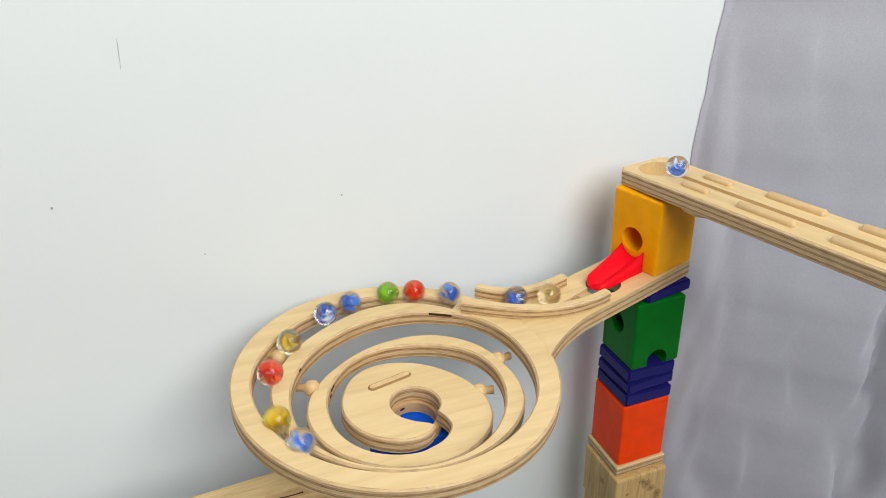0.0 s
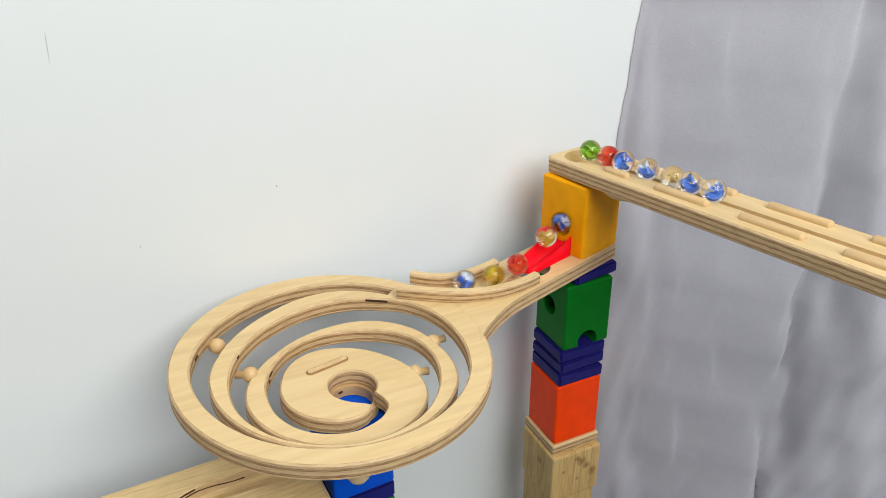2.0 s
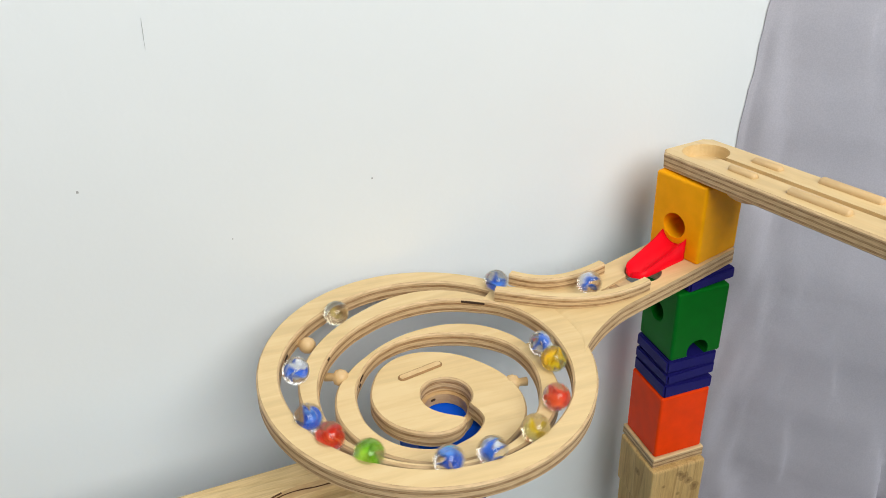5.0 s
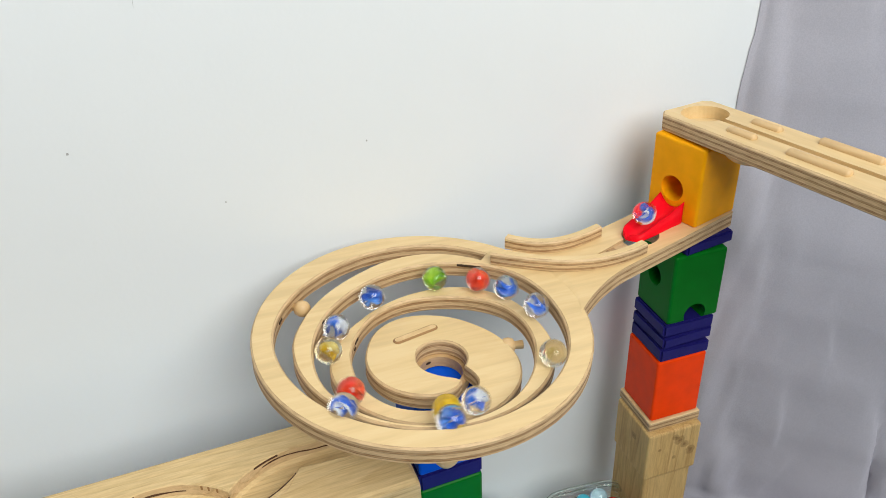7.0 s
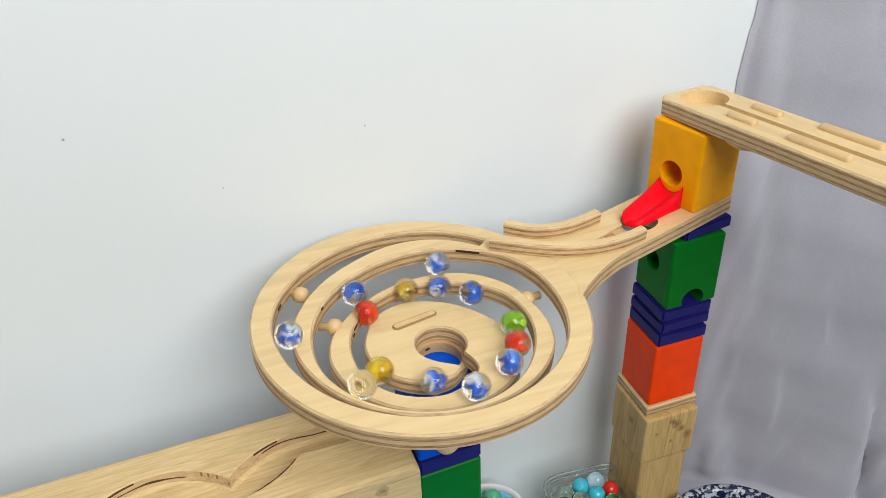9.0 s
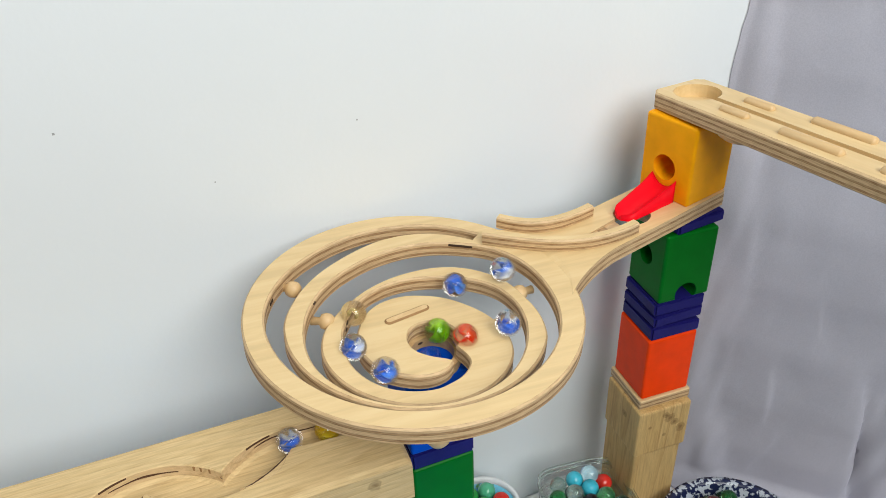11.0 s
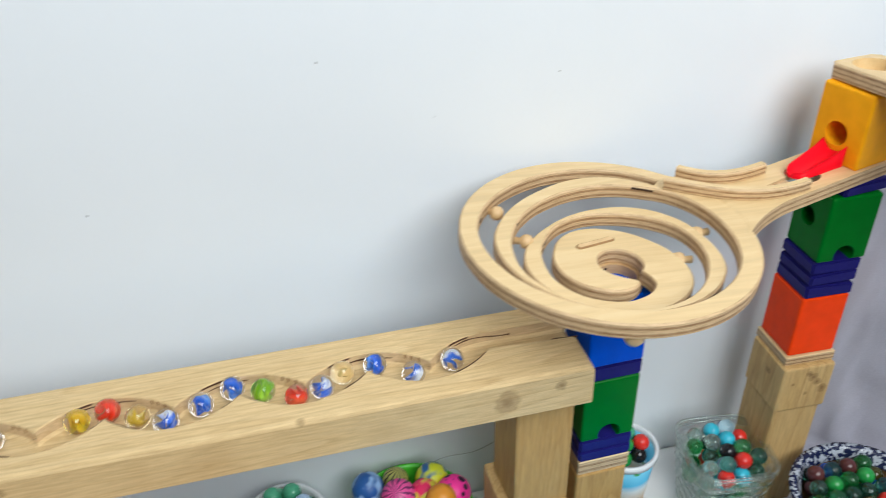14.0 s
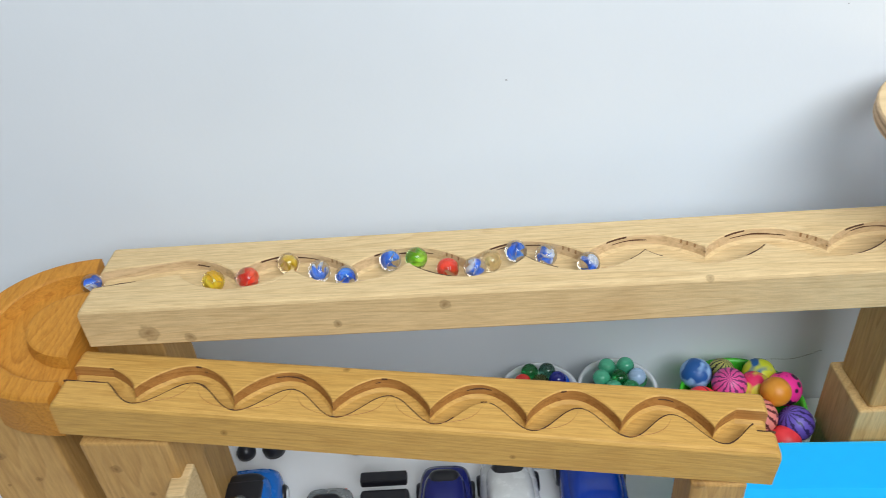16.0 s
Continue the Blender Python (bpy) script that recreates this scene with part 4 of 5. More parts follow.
def heap(x, y, z_rim, radius, r, colours, group, layers=2, square=False, sink=0.2):
    """Marbles packed in staggered layers just below and above a bowl's rim."""
    k = 0
    for lv in range(layers):
        z = z_rim + r * (-1.5 + sink + lv * 1.45)
        reach = radius - r * (1.15 + 0.55 * lv)
        step = 2.06 * r
        n = int(reach / step) + 2
        for i in range(-n, n + 1):
            for j in range(-n, n + 1):
                px = (i + 0.5 * (j % 2) + 0.27 * lv) * step
                py = (j * 0.88 + 0.4 * lv) * step
                if (max(abs(px), abs(py)) if square else math.hypot(px, py)) > reach:
                    continue
                if lv and random.random() < 0.12:
                    continue
                loose_ball(colours[k % len(colours)], r, x + px + random.uniform(-1, 1) * r * 0.06, y + py + random.uniform(-1, 1) * r * 0.06, z + random.uniform(-0.15, 0.15) * r, group)
                k += 1


def round_bowl(name, label, x, y, z_rim, radius, base, mat, rim_mat=None, wall=0.0022):
    root = empty(name, pose(x, y, TABLE))
    tagged(root, label, "bowl")
    h = z_rim - TABLE
    prof = [(0, 0.0), (base, 0.0), (base + (radius - base) * 0.55, h * 0.45), (radius - 0.001, h - 0.004), (radius + 0.0005, h), (radius - wall, h), (radius - wall - 0.001, h - 0.004), (base + (radius - base) * 0.55 - wall, h * 0.45 + wall), (base - wall, wall), (0, wall)]
    part("body", lathe(prof, 56), mat, root, smooth=True)
    if rim_mat:
        ring = lathe([(radius - wall - 0.0060, h - 0.010), (radius - wall - 0.001, h - 0.001), (radius - wall, h + 0.0012), (radius + 0.0008, h + 0.0012), (radius + 0.0012, h - 0.0015), (radius - wall - 0.0050, h - 0.012), (radius - wall - 0.0060, h - 0.010)], 56)
        part("rim", ring, rim_mat, root, smooth=True)
    return root


def glass_bowl():
    """Square ribbed glass bowl with rounded corners."""
    x, y, z1 = 0.3025, 0.6105, 0.033
    root = empty("glass_bowl", pose(x, y, TABLE, 0, 0, -8))
    tagged(root, "square ribbed clear glass bowl full of marbles", "bowl")
    H = z1 - TABLE

    def ring(bm, half, z):
        vs = []
        n = 48
        for i in range(n):
            a = 6.28318531 * i / n
            c, s = math.cos(a), math.sin(a)
            k = (abs(c) ** 5 + abs(s) ** 5) ** (-1 / 5)
            vs.append(bm.verts.new((half * k * c, half * k * s, z)))
        return vs
    bm = bmesh.new()
    rings = [ring(bm, 0.027, 0.0)]
    steps = 26
    for i in range(steps + 1):
        t = i / steps
        half = 0.0295 + 0.0105 * t + 0.0016 * math.sin(t * 6.2831853 * 6)
        rings.append(ring(bm, half, 0.002 + (H - 0.002) * t))
    for i in range(9):
        t = 1 - i / 8
        rings.append(ring(bm, 0.0265 + 0.0105 * t, 0.006 + (H - 0.006) * t))
    for a, b in zip(rings, rings[1:]):
        for i in range(48):
            j = (i + 1) % 48
            bm.faces.new((a[i], a[j], b[j], b[i]))
    bm.faces.new(list(reversed(rings[0])))
    bm.faces.new(rings[-1])
    bmesh.ops.recalc_face_normals(bm, faces=bm.faces)
    part("body", bm, M_GLASS, root, smooth=True)
    for i in range(8):
        t = (i + 0.25) / 6.6 if i < 7 else 1.0
        if t > 1.0:
            continue
        half, z = 0.0303 + 0.0105 * t, 0.002 + (H - 0.002) * t
        rb = bmesh.new()
        rs = [ring(rb, half + dr, z + dz) for dr, dz in ((0.0, 0.0016), (0.0014, 0.0009), (0.0018, 0.0), (0.0014, -0.0009), (0.0, -0.0016))]
        for p, q in zip(rs, rs[1:] + rs[:1]):
            for k in range(48):
                m = (k + 1) % 48
                rb.faces.new((p[k], p[m], q[m], q[k]))
        bmesh.ops.recalc_face_normals(rb, faces=rb.faces)
        part("rib", rb, M_RIB, root, "pale glass rib" if i < 7 else "thick pale glass rim", smooth=True)
    heap(x, y, z1 - 0.020, 0.039, 0.0078, ["pale glass", "deep green glass", "dark glass", "turquoise", "pale glass", "red"], "marbles in the glass bowl", 1, True)
    heap(x, y, z1 - 0.037, 0.038, 0.0078, ["dark glass", "green glass", "pale glass"], "marbles in the glass bowl", 1, True)
    heap(x, y, z1 + 0.002, 0.0410, 0.0080, ["pale glass", "deep green glass", "red", "pale blue", "dark glass", "black", "pale glass", "turquoise", "red", "green glass", "turquoise", "pale glass", "dark glass"], "marbles in the glass bowl", 2, True)


def speckle(name):
    k = Mat(name, 0.25)
    v = k.coords()
    vo = k.n("ShaderNodeTexVoronoi", Scale=170.0)
    k.link(v, vo.inputs["Vector"])
    a = k.noise(v, 210, 2)
    spots = k.ramp(a, [(0.50, (0.012, 0.018, 0.06)), (0.55, (0.62, 0.67, 0.74))])
    k.colour(k.mix(0.75, (0.015, 0.02, 0.07), spots))
    return k.m


def cup_print():
    k = Mat("beach_print", 0.35)
    tc = k.n("ShaderNodeTexCoord")
    sp = k.n("ShaderNodeSeparateXYZ")
    k.link(tc.outputs["Object"], sp.inputs[0])
    mr = k.n("ShaderNodeMapRange")
    mr.inputs["From Max"].default_value = 0.085
    k.link(sp.outputs["Z"], mr.inputs["Value"])
    base = k.ramp(mr.outputs[0], [(0.0, (0.75, 0.72, 0.62)), (0.16, (0.80, 0.34, 0.02)), (0.32, (0.78, 0.66, 0.48)), (0.50, (0.72, 0.80, 0.82)), (0.62, (0.10, 0.48, 0.75)), (0.85, (0.22, 0.62, 0.82))])
    a = k.noise(k.coords(), 60, 3)
    k.colour(k.mix(k.ramp(a, [(0.58, (0, 0, 0)), (0.64, (1, 1, 1))]), base, (0.06, 0.30, 0.05)))
    return k.m


def plastic_cup():
    x, y = 0.2140, 0.6500
    root = empty("plastic_cup", pose(x, y, TABLE))
    tagged(root, "plastic cup with a beach print, full of marbles", "cup")
    h = 0.080
    part("body", lathe([(0, 0), (0.0245, 0), (0.0320, h), (0.0305, h), (0.0232, 0.002), (0, 0.002)], 44), cup_print(), root, smooth=True)
    part("rim", lathe([(0.0300, h - 0.004), (0.0300, h + 0.002), (0.0335, h + 0.002), (0.0340, h - 0.004), (0.0300, h - 0.004)], 44), M_WHITEPL, root, "white rolled rim", smooth=True)
    heap(x, y, TABLE + h + 0.010, 0.0330, 0.0082, ["green", "red", "jade", "black", "blue", "maroon", "turquoise", "green"], "marbles in the plastic cup", 2)


def toy_ball_mat(name, c1, c2, kind):
    k = Mat(name, 0.45)
    v = k.coords()
    if kind == "stripes":
        gr = k.n("ShaderNodeTexGradient")
        gr.gradient_type = "RADIAL"
        k.link(v, gr.inputs["Vector"])
        ma = k.n("ShaderNodeMath")
        ma.operation = "MULTIPLY_ADD"
        ma.inputs[1].default_value = 13.0
        k.link(gr.outputs[1], ma.inputs[0])
        k.link(k.noise(v, 260, 3), ma.inputs[2])
        fr = k.n("ShaderNodeMath")
        fr.operation = "FRACT"
        k.link(ma.outputs[0], fr.inputs[0])
        k.colour(k.ramp(fr.outputs[0], [(0.0, c1), (0.58, c1), (0.66, c2), (0.92, c2), (0.99, c1)]))
    elif kind == "patches":
        vo = k.n("ShaderNodeTexVoronoi", Scale=85.0)
        k.link(v, vo.inputs["Vector"])
        k.colour(k.ramp(vo.outputs["Distance"], [(0.30, c2), (0.36, c1)]))
    elif kind == "seams":
        w = k.n("ShaderNodeTexWave", Scale=26.0, Distortion=0.4)
        k.link(v, w.inputs["Vector"])
        k.colour(k.ramp(w.outputs[1], [(0.04, c2), (0.09, c1)]))
    else:
        a = k.noise(v, 40, 2)
        k.colour(k.ramp(a, [(0.47, c1), (0.53, c2)]))
    return k.m


def bouncy_balls():
    """The green bowl of printed rubber balls."""
    x, y, zr = -0.012, 0.6270, 0.024
    round_bowl("green_bowl", "bright green plastic bowl heaped with rubber balls", x, y, zr, 0.0580, 0.036, plain("lime_plastic", (0.10, 0.62, 0.03), 0.35))
    kinds = [
        ("blue rubber ball with a pale fish print", (0.02, 0.10, 0.34), (0.30, 0.48, 0.75), "blots", -0.036, 0.033, 0.030, 0.0155),
        ("yellow and black striped rubber ball", (0.42, 0.42, 0.10), (0.03, 0.03, 0.02), "stripes", -0.008, 0.040, 0.024, 0.0130),
        ("yellow and blue rubber ball", (0.62, 0.68, 0.02), (0.02, 0.12, 0.34), "blots", 0.026, 0.031, 0.026, 0.0160),
        ("coral red rubber ball with dark seams", (0.85, 0.05, 0.05), (0.20, 0.01, 0.02), "seams", -0.038, 0.001, 0.022, 0.0165),
        ("pink rubber ball with dark stripes", (0.72, 0.08, 0.30), (0.14, 0.02, 0.10), "stripes", -0.010, 0.012, 0.034, 0.0165),
        ("red rubber ball with yellow blots", (0.75, 0.02, 0.12), (0.70, 0.62, 0.05), "blots", 0.015, 0.012, 0.028, 0.0155),
        ("hot pink rubber ball with black patches", (0.90, 0.03, 0.32), (0.03, 0.01, 0.03), "patches", 0.042, 0.008, 0.028, 0.0165),
        ("amber rubber ball", (0.60, 0.22, 0.01), (0.66, 0.27, 0.02), "blots", 0.026, -0.008, 0.042, 0.0140),
        ("salmon rubber ball with black stripes", (0.70, 0.22, 0.18), (0.10, 0.02, 0.02), "stripes", 0.006, -0.026, 0.030, 0.0170),
        ("purple rubber ball with dark stripes", (0.13, 0.08, 0.42), (0.025, 0.015, 0.10), "stripes", 0.040, -0.030, 0.022, 0.0165),
        ("coral red rubber ball", (0.88, 0.05, 0.06), (0.80, 0.04, 0.05), "blots", 0.026, -0.044, 0.014, 0.0150),
        ("scarlet rubber ball", (0.80, 0.03, 0.04), (0.72, 0.02, 0.03), "blots", -0.016, -0.018, 0.014, 0.0160),
    ]
    for i, (label, c1, c2, kind, dx, dy, z, r) in enumerate(kinds):
        bm = bmesh.new()
        bmesh.ops.create_uvsphere(bm, u_segments=32, v_segments=20, radius=r)
        ob = part("rubber_ball", bm, toy_ball_mat("rubber_%s" % kind, c1, c2, kind), smooth=True)
        ob.matrix_world = pose(x + dx, y + dy, z, 35 - 22 * (i % 3), 25 - 14 * (i % 4), 67 * i)
        tagged(ob, label + " in the green bowl", "ball", "rubber balls in the green bowl")


def tray():
    root = empty("blue_tray", pose(0, 0, TABLE))
    tagged(root, "sky blue plastic tray with slanted corners", "tray")
    h = 0.114
    line = [(-0.100, 0.552), (0.148, 0.5400), (0.170, 0.5480), (0.206, 0.5440), (0.226, 0.518), (0.216, 0.300), (-0.100, 0.300)]

    def hull(*steps, caps=False):
        bm = bmesh.new()
        cx, cy = 0.07, 0.43
        rs = [[bm.verts.new((cx + (x - cx) * k, cy + (y - cy) * k, z)) for x, y in line] for k, z in steps]
        for a, b in zip(rs, rs[1:] if caps else rs[1:] + rs[:1]):
            for i in range(len(line)):
                j = (i + 1) % len(line)
                bm.faces.new((a[i], a[j], b[j], b[i]))
        if caps:
            bm.faces.new(list(reversed(rs[0])))
            bm.faces.new(rs[-1])
        bmesh.ops.recalc_face_normals(bm, faces=bm.faces)
        return bm
    part("body", hull((0.94, 0), (0.998, h - 0.0005), (0.982, h - 0.0005), (0.93, 0.064), caps=True), M_TRAY, root)
    part("rim", hull((0.996, h - 0.003), (1.004, h - 0.002), (1.004, h + 0.0012), (1.001, h + 0.002), (0.984, h + 0.002), (0.980, h - 0.002)), M_TRAY, root, "rolled blue rim")


def toy_car(label, body_mat, x, y, yaw, width=0.060, length=0.125, height=0.040, cabin=True):
    root = empty("toy_car", pose(x, y, TABLE, 0, 0, yaw))
    tagged(root, label, "toy car", "toy cars in a row")
    w, l = width / 2, length / 2

    def shell(half_w, y0, y1, z0, z1, power, squash):
        """A smooth rounded hull between two ends."""
        bm = bmesh.new()
        n, m = 22, 20
        rows = []
        for i in range(n + 1):
            u = -1 + 2 * i / n
            prof = max(0.0, 1 - abs(u) ** power) ** (1 / power)
            yy = (y0 + y1) / 2 + (y1 - y0) / 2 * u
            row = []
            for j in range(m + 1):
                a = math.pi * j / m
                c, s = math.cos(a), math.sin(a)
                cx = math.copysign(abs(c) ** squash, c)
                row.append(bm.verts.new((half_w * (0.55 + 0.45 * prof) * cx, yy, z0 + (z1 - z0) * (0.25 + 0.75 * prof) * abs(s) ** squash)))
            rows.append(row)
        for a, b in zip(rows, rows[1:]):
            for j in range(m):
                bm.faces.new((a[j], b[j], b[j + 1], a[j + 1]))
            bm.faces.new((a[0], a[m], b[m], b[0]))
        bm.faces.new(rows[0])
        bm.faces.new(list(reversed(rows[-1])))
        bmesh.ops.recalc_face_normals(bm, faces=bm.faces)
        return bm
    part("body", shell(w, -l, l, 0.006, height * 0.78, 3.5, 0.55), body_mat, root, smooth=True)
    cab = part("cabin", shell(w * 0.80, -l * 0.40, l * 0.72, height * 0.45, height, 2.6, 0.6), body_mat, root, smooth=True)
    part("rear_window", shell(w * 0.62, l * 0.22, l * 0.66, height * 0.50, height * 0.985, 2.6, 0.6), M_BLACKPL, cab, "black window", smooth=True, at=pose(0, 0.003, 0.0012))
    for sx in (-1, 1):
        part("tail_light", box(-0.004, 0.004, -0.0015, 0.0015, -0.0015, 0.0015, 0.0006), M_RED, root, "red tail light", at=pose(sx * w * 0.5, l * 0.975, height * 0.40))
        for sy in (-0.60, 0.62):
            whl = lathe([(0, -0.006), (0.009, -0.006), (0.0105, -0.004), (0.0105, 0.004), (0.009, 0.006), (0, 0.006)], 20)
            wh = part("wheel", whl, M_BLACKPL, root, smooth=True, at=pose(sx * (w - 0.004), l * sy, 0.0105, 0, 90, 0))
            part("hubcap", lathe([(0, 0.0062 * sx), (0.0062, 0.0062 * sx), (0.0058, 0.0070 * sx), (0, 0.0072 * sx)], 16), M_WHITEPL, wh, "pale hubcap", smooth=True)
    return root


def toys():
    glossy_blue = plain("car_blue", (0.01, 0.06, 0.50), 0.2)
    navy = plain("car_navy", (0.01, 0.015, 0.16), 0.2)
    white = plain("car_white", (0.72, 0.73, 0.72), 0.25)
    silver = plain("car_silver", (0.32, 0.34, 0.34), 0.25, metal=0.4)
    sky = plain("car_sky", (0.01, 0.16, 0.62), 0.25)
    c = toy_car("blue and black toy car with a silver knob", sky, -0.497, 0.560, 3, 0.066, 0.13, 0.050)
    part("roof_panel", box(-0.020, 0.020, -0.040, 0.030, 0.046, 0.0515, 0.002), M_BLACKPL, c, "black roof panel")
    part("knob", lathe([(0, 0.051), (0.009, 0.051), (0.010, 0.056), (0.004, 0.060), (0, 0.061)], 24), silver, c, "silver knob", smooth=True)
    toy_car("small silver toy car on the table", silver, -0.418, 0.540, 1, 0.052, 0.12, 0.042)
    toy_car("dark navy toy car on the table", navy, -0.304, 0.557, -1, 0.054, 0.12, 0.048)
    toy_car("white toy car with a black window", white, -0.240, 0.562, 2, 0.058, 0.125, 0.048)
    toy_car("glossy blue toy car on the table", glossy_blue, -0.160, 0.566, -2, 0.064, 0.13, 0.052)
    # black gun-like thing; its truck body and wheels are made up
    gunlike = empty("black_gunlike_toy", pose(-0.362, 0.556, TABLE))
    tagged(gunlike, "black gun-like thing, modelled as a truck with a flat bar", "toy car", "toy cars in a row")
    part("body", box(-0.024, 0.024, -0.06, 0.030, 0.006, 0.034, 0.004), M_BLACKPL, gunlike)
    part("bar", box(-0.024, 0.022, 0.034, 0.046, 0.030, 0.040, 0.002), M_BLACKPL, gunlike)
    for sx in (-1, 1):
        for sy in (-0.035, 0.02):
            part("wheel", lathe([(0, -0.005), (0.010, -0.005), (0.010, 0.005), (0, 0.005)], 18), M_BLACKPL, gunlike, smooth=True, at=pose(sx * 0.022, sy, 0.010, 0, 90, 0))
    # small dark things of unknown kind, given a made-up rounded shape
    for x, y, r in ((-0.520, 0.665, 0.010), (-0.490, 0.668, 0.012), (-0.400, 0.665, 0.010), (-0.378, 0.668, 0.008), (-0.290, 0.672, 0.007), (-0.272, 0.676, 0.006)):
        b = part("rubber_stopper", lathe([(0, 0), (r, 0.001), (r * 1.05, r * 0.6), (r * 0.6, r * 1.5), (0, r * 1.6)], 18), M_BLACKPL, smooth=True)
        b.matrix_world = pose(x, y, TABLE)
        tagged(b, "small black thing of unknown kind on the table", "stopper", "loose black stoppers")


glass_bowl()
round_bowl("white_bowl", "white plastic bowl of dark green and blue marbles", -0.2045, 0.6500, 0.030, 0.0385, 0.026, M_WHITEPL)
heap(-0.2045, 0.6500, 0.030, 0.0385, 0.0085, ["olive", "deep green glass", "deep green glass", "navy", "dark glass", "deep green glass", "blue", "black", "deep green glass", "blue", "navy", "deep green glass", "blue", "red", "olive"], "marbles in the white bowls", 3, sink=0.1)
round_bowl("white_bowl", "white plastic bowl of jade green marbles", -0.1275, 0.6500, 0.030, 0.0380, 0.026, M_WHITEPL)
heap(-0.1275, 0.6500, 0.030, 0.0385, 0.0085, ["jade", "green glass", "jade", "jade", "deep green glass", "jade", "green glass", "pale blue", "jade", "jade", "jade"], "marbles in the white bowls", 3, sink=0.1)
plastic_cup()
bouncy_balls()
round_bowl("speckled_bowl", "dark blue speckled ceramic bowl of marbles", 0.3985, 0.5240, 0.025, 0.0680, 0.040, plain("brown_glaze", (0.25, 0.12, 0.05), 0.35), speckle("speckled_glaze"), wall=0.006)
heap(0.3985, 0.5240, 0.020, 0.0610, 0.0082, ["dark glass", "deep green glass", "dark glass", "pale glass", "blue", "red", "dark glass", "green", "maroon", "dark glass", "deep green glass", "olive"], "marbles in the speckled bowl", 2, sink=0.9)
tray()
toys()

# ---- the running marbles ----
MR = 0.0085


def up_mid(x):
    """Line of the marbles in the upper beam's channel."""
    p = up_phase(x)
    return 0.0385 - 0.0105 * math.cos(2 * math.pi * (p + 0.04)) - 0.010 * max(0.0, 1 - x / 0.0654)


RUN_R = ((53.0, 0.0971), (76.3, 0.0915), (97.5, 0.084), (119.1, 0.0795), (145.2, 0.0786), (174.4, 0.0835), (201.9, 0.0879), (234.3, 0.0873), (264.3, 0.0856), (293.2, 0.0857), (317.9, 0.0833), (343.6, 0.0806), (365.1, 0.0753), (401.4, 0.0626), (431.5, 0.0533), (468.7, 0.0492), (505.3, 0.053), (534.4, 0.0603), (562.0, 0.0668), (589.7, 0.0682), (624.4, 0.0664), (650.9, 0.0645), (677.6, 0.0624), (703.1, 0.0585), (727.4, 0.0531), (756.1, 0.0471), (791.1, 0.0423), (844.7, 0.0396), (894.9, 0.0428), (940.7, 0.0461), (989.6, 0.047))


def run_r(a):
    """Radius of the marbles' line round the spiral at the turned angle a."""
    for (a0, r0), (a1, r1) in zip(RUN_R, RUN_R[1:]):
        if a <= a1:
            f = (a - a0) / (a1 - a0)
            return r0 + (r1 - r0) * f
    return RUN_R[-1][1]


def marble_track():
    """The line that a marble's middle follows: feeding board, yellow block, chute, handle, spiral, drain, upper beam, turning piece."""
    pts, marks = [], {}

    def go(name, new_pts):
        marks[name] = len(pts)
        pts.extend(Vector(p) for p in new_pts)
    ride = MR - 0.0024
    go("board", [BOARD @ Vector((0.44 - 0.004 * i, B_W / 2, ride)) for i in range(104)])
    p0 = BOARD @ Vector((0.0215, B_W / 2, ride - 0.002))
    tx, ty = along(0.2225, 0.0)
    mouth = Vector((SX + tx, SY + ty, SZ + 0.0290))
    go("drop", bez(tuple(p0), (p0.x, p0.y, 0.385), (mouth.x + 0.018, mouth.y + 0.005, 0.362), tuple(mouth), 14))

    def deck(u, v, z):
        x, y = along(u, v)
        return (SX + x, SY + y, z)
    go("chute", bez(tuple(mouth), deck(0.205, 0, SZ + 0.026), deck(0.190, 0, SZ + 0.015), deck(0.170, 0, SZ + 0.0105), 14)[1:])
    a0 = 53.0

    def winding(a):
        outside = SZ if a < 400 else strip_z(a - 360)
        return RING @ Vector(polar(run_r(a), a, (outside + strip_z(a)) / 2 + 0.003))
    e = winding(a0)
    tg = (-math.sin(radians(a0)), math.cos(radians(a0)))
    go("handle", bez(deck(0.170, 0, SZ + 0.0105), deck(0.128, -0.004, SZ + 0.0050), (e[0] - tg[0] * 0.045, e[1] - tg[1] * 0.045, e[2] + 0.001), tuple(e), 30)[1:])
    arc = [tuple(winding(a0 + 2 * i)) for i in range(1, 469)]
    go("spiral", arc)
    last = arc[-1]
    zc = last[2]
    go("drain", bez(last, (SX + 0.030, SY - 0.043, zc - 0.001), (SX + 0.036, SY - 0.016, zc - 0.003), (SX + 0.016, SY - 0.002, zc - 0.006), 18)[1:])
    ent = UPPER @ Vector((UP_X1 - UP_X0 - 0.0135, up_mid(UP_X1 - UP_X0 - 0.0135), MR - UP_DEEP - 0.0002))
    go("fall", bez((SX + 0.016, SY - 0.002, zc - 0.006), (SX + 0.006, SY - 0.012, zc - 0.012), (SX + 0.003, SY - 0.0157, 0.250), tuple(ent), 24)[1:])
    ln = UP_X1 - UP_X0
    go("beam", [UPPER @ Vector((ln - 0.0135 - 0.002 * i, up_mid(ln - 0.0135 - 0.002 * i), MR - UP_DEEP - 0.0002)) for i in range(1, 325)])
    go("turn", [(-0.5640 + 0.0573 * math.cos(radians(94 + 6 * i)), 0.5600 + 0.0395 * math.sin(radians(94 + 6 * i)), turn_level(0.5600 + 0.0395 * math.sin(radians(94 + 6 * i))) - 0.0110 + MR) for i in range(31)])
    run = [0.0]
    for a, b in zip(pts, pts[1:]):
        run.append(run[-1] + (b - a).length)
    return pts, run, marks


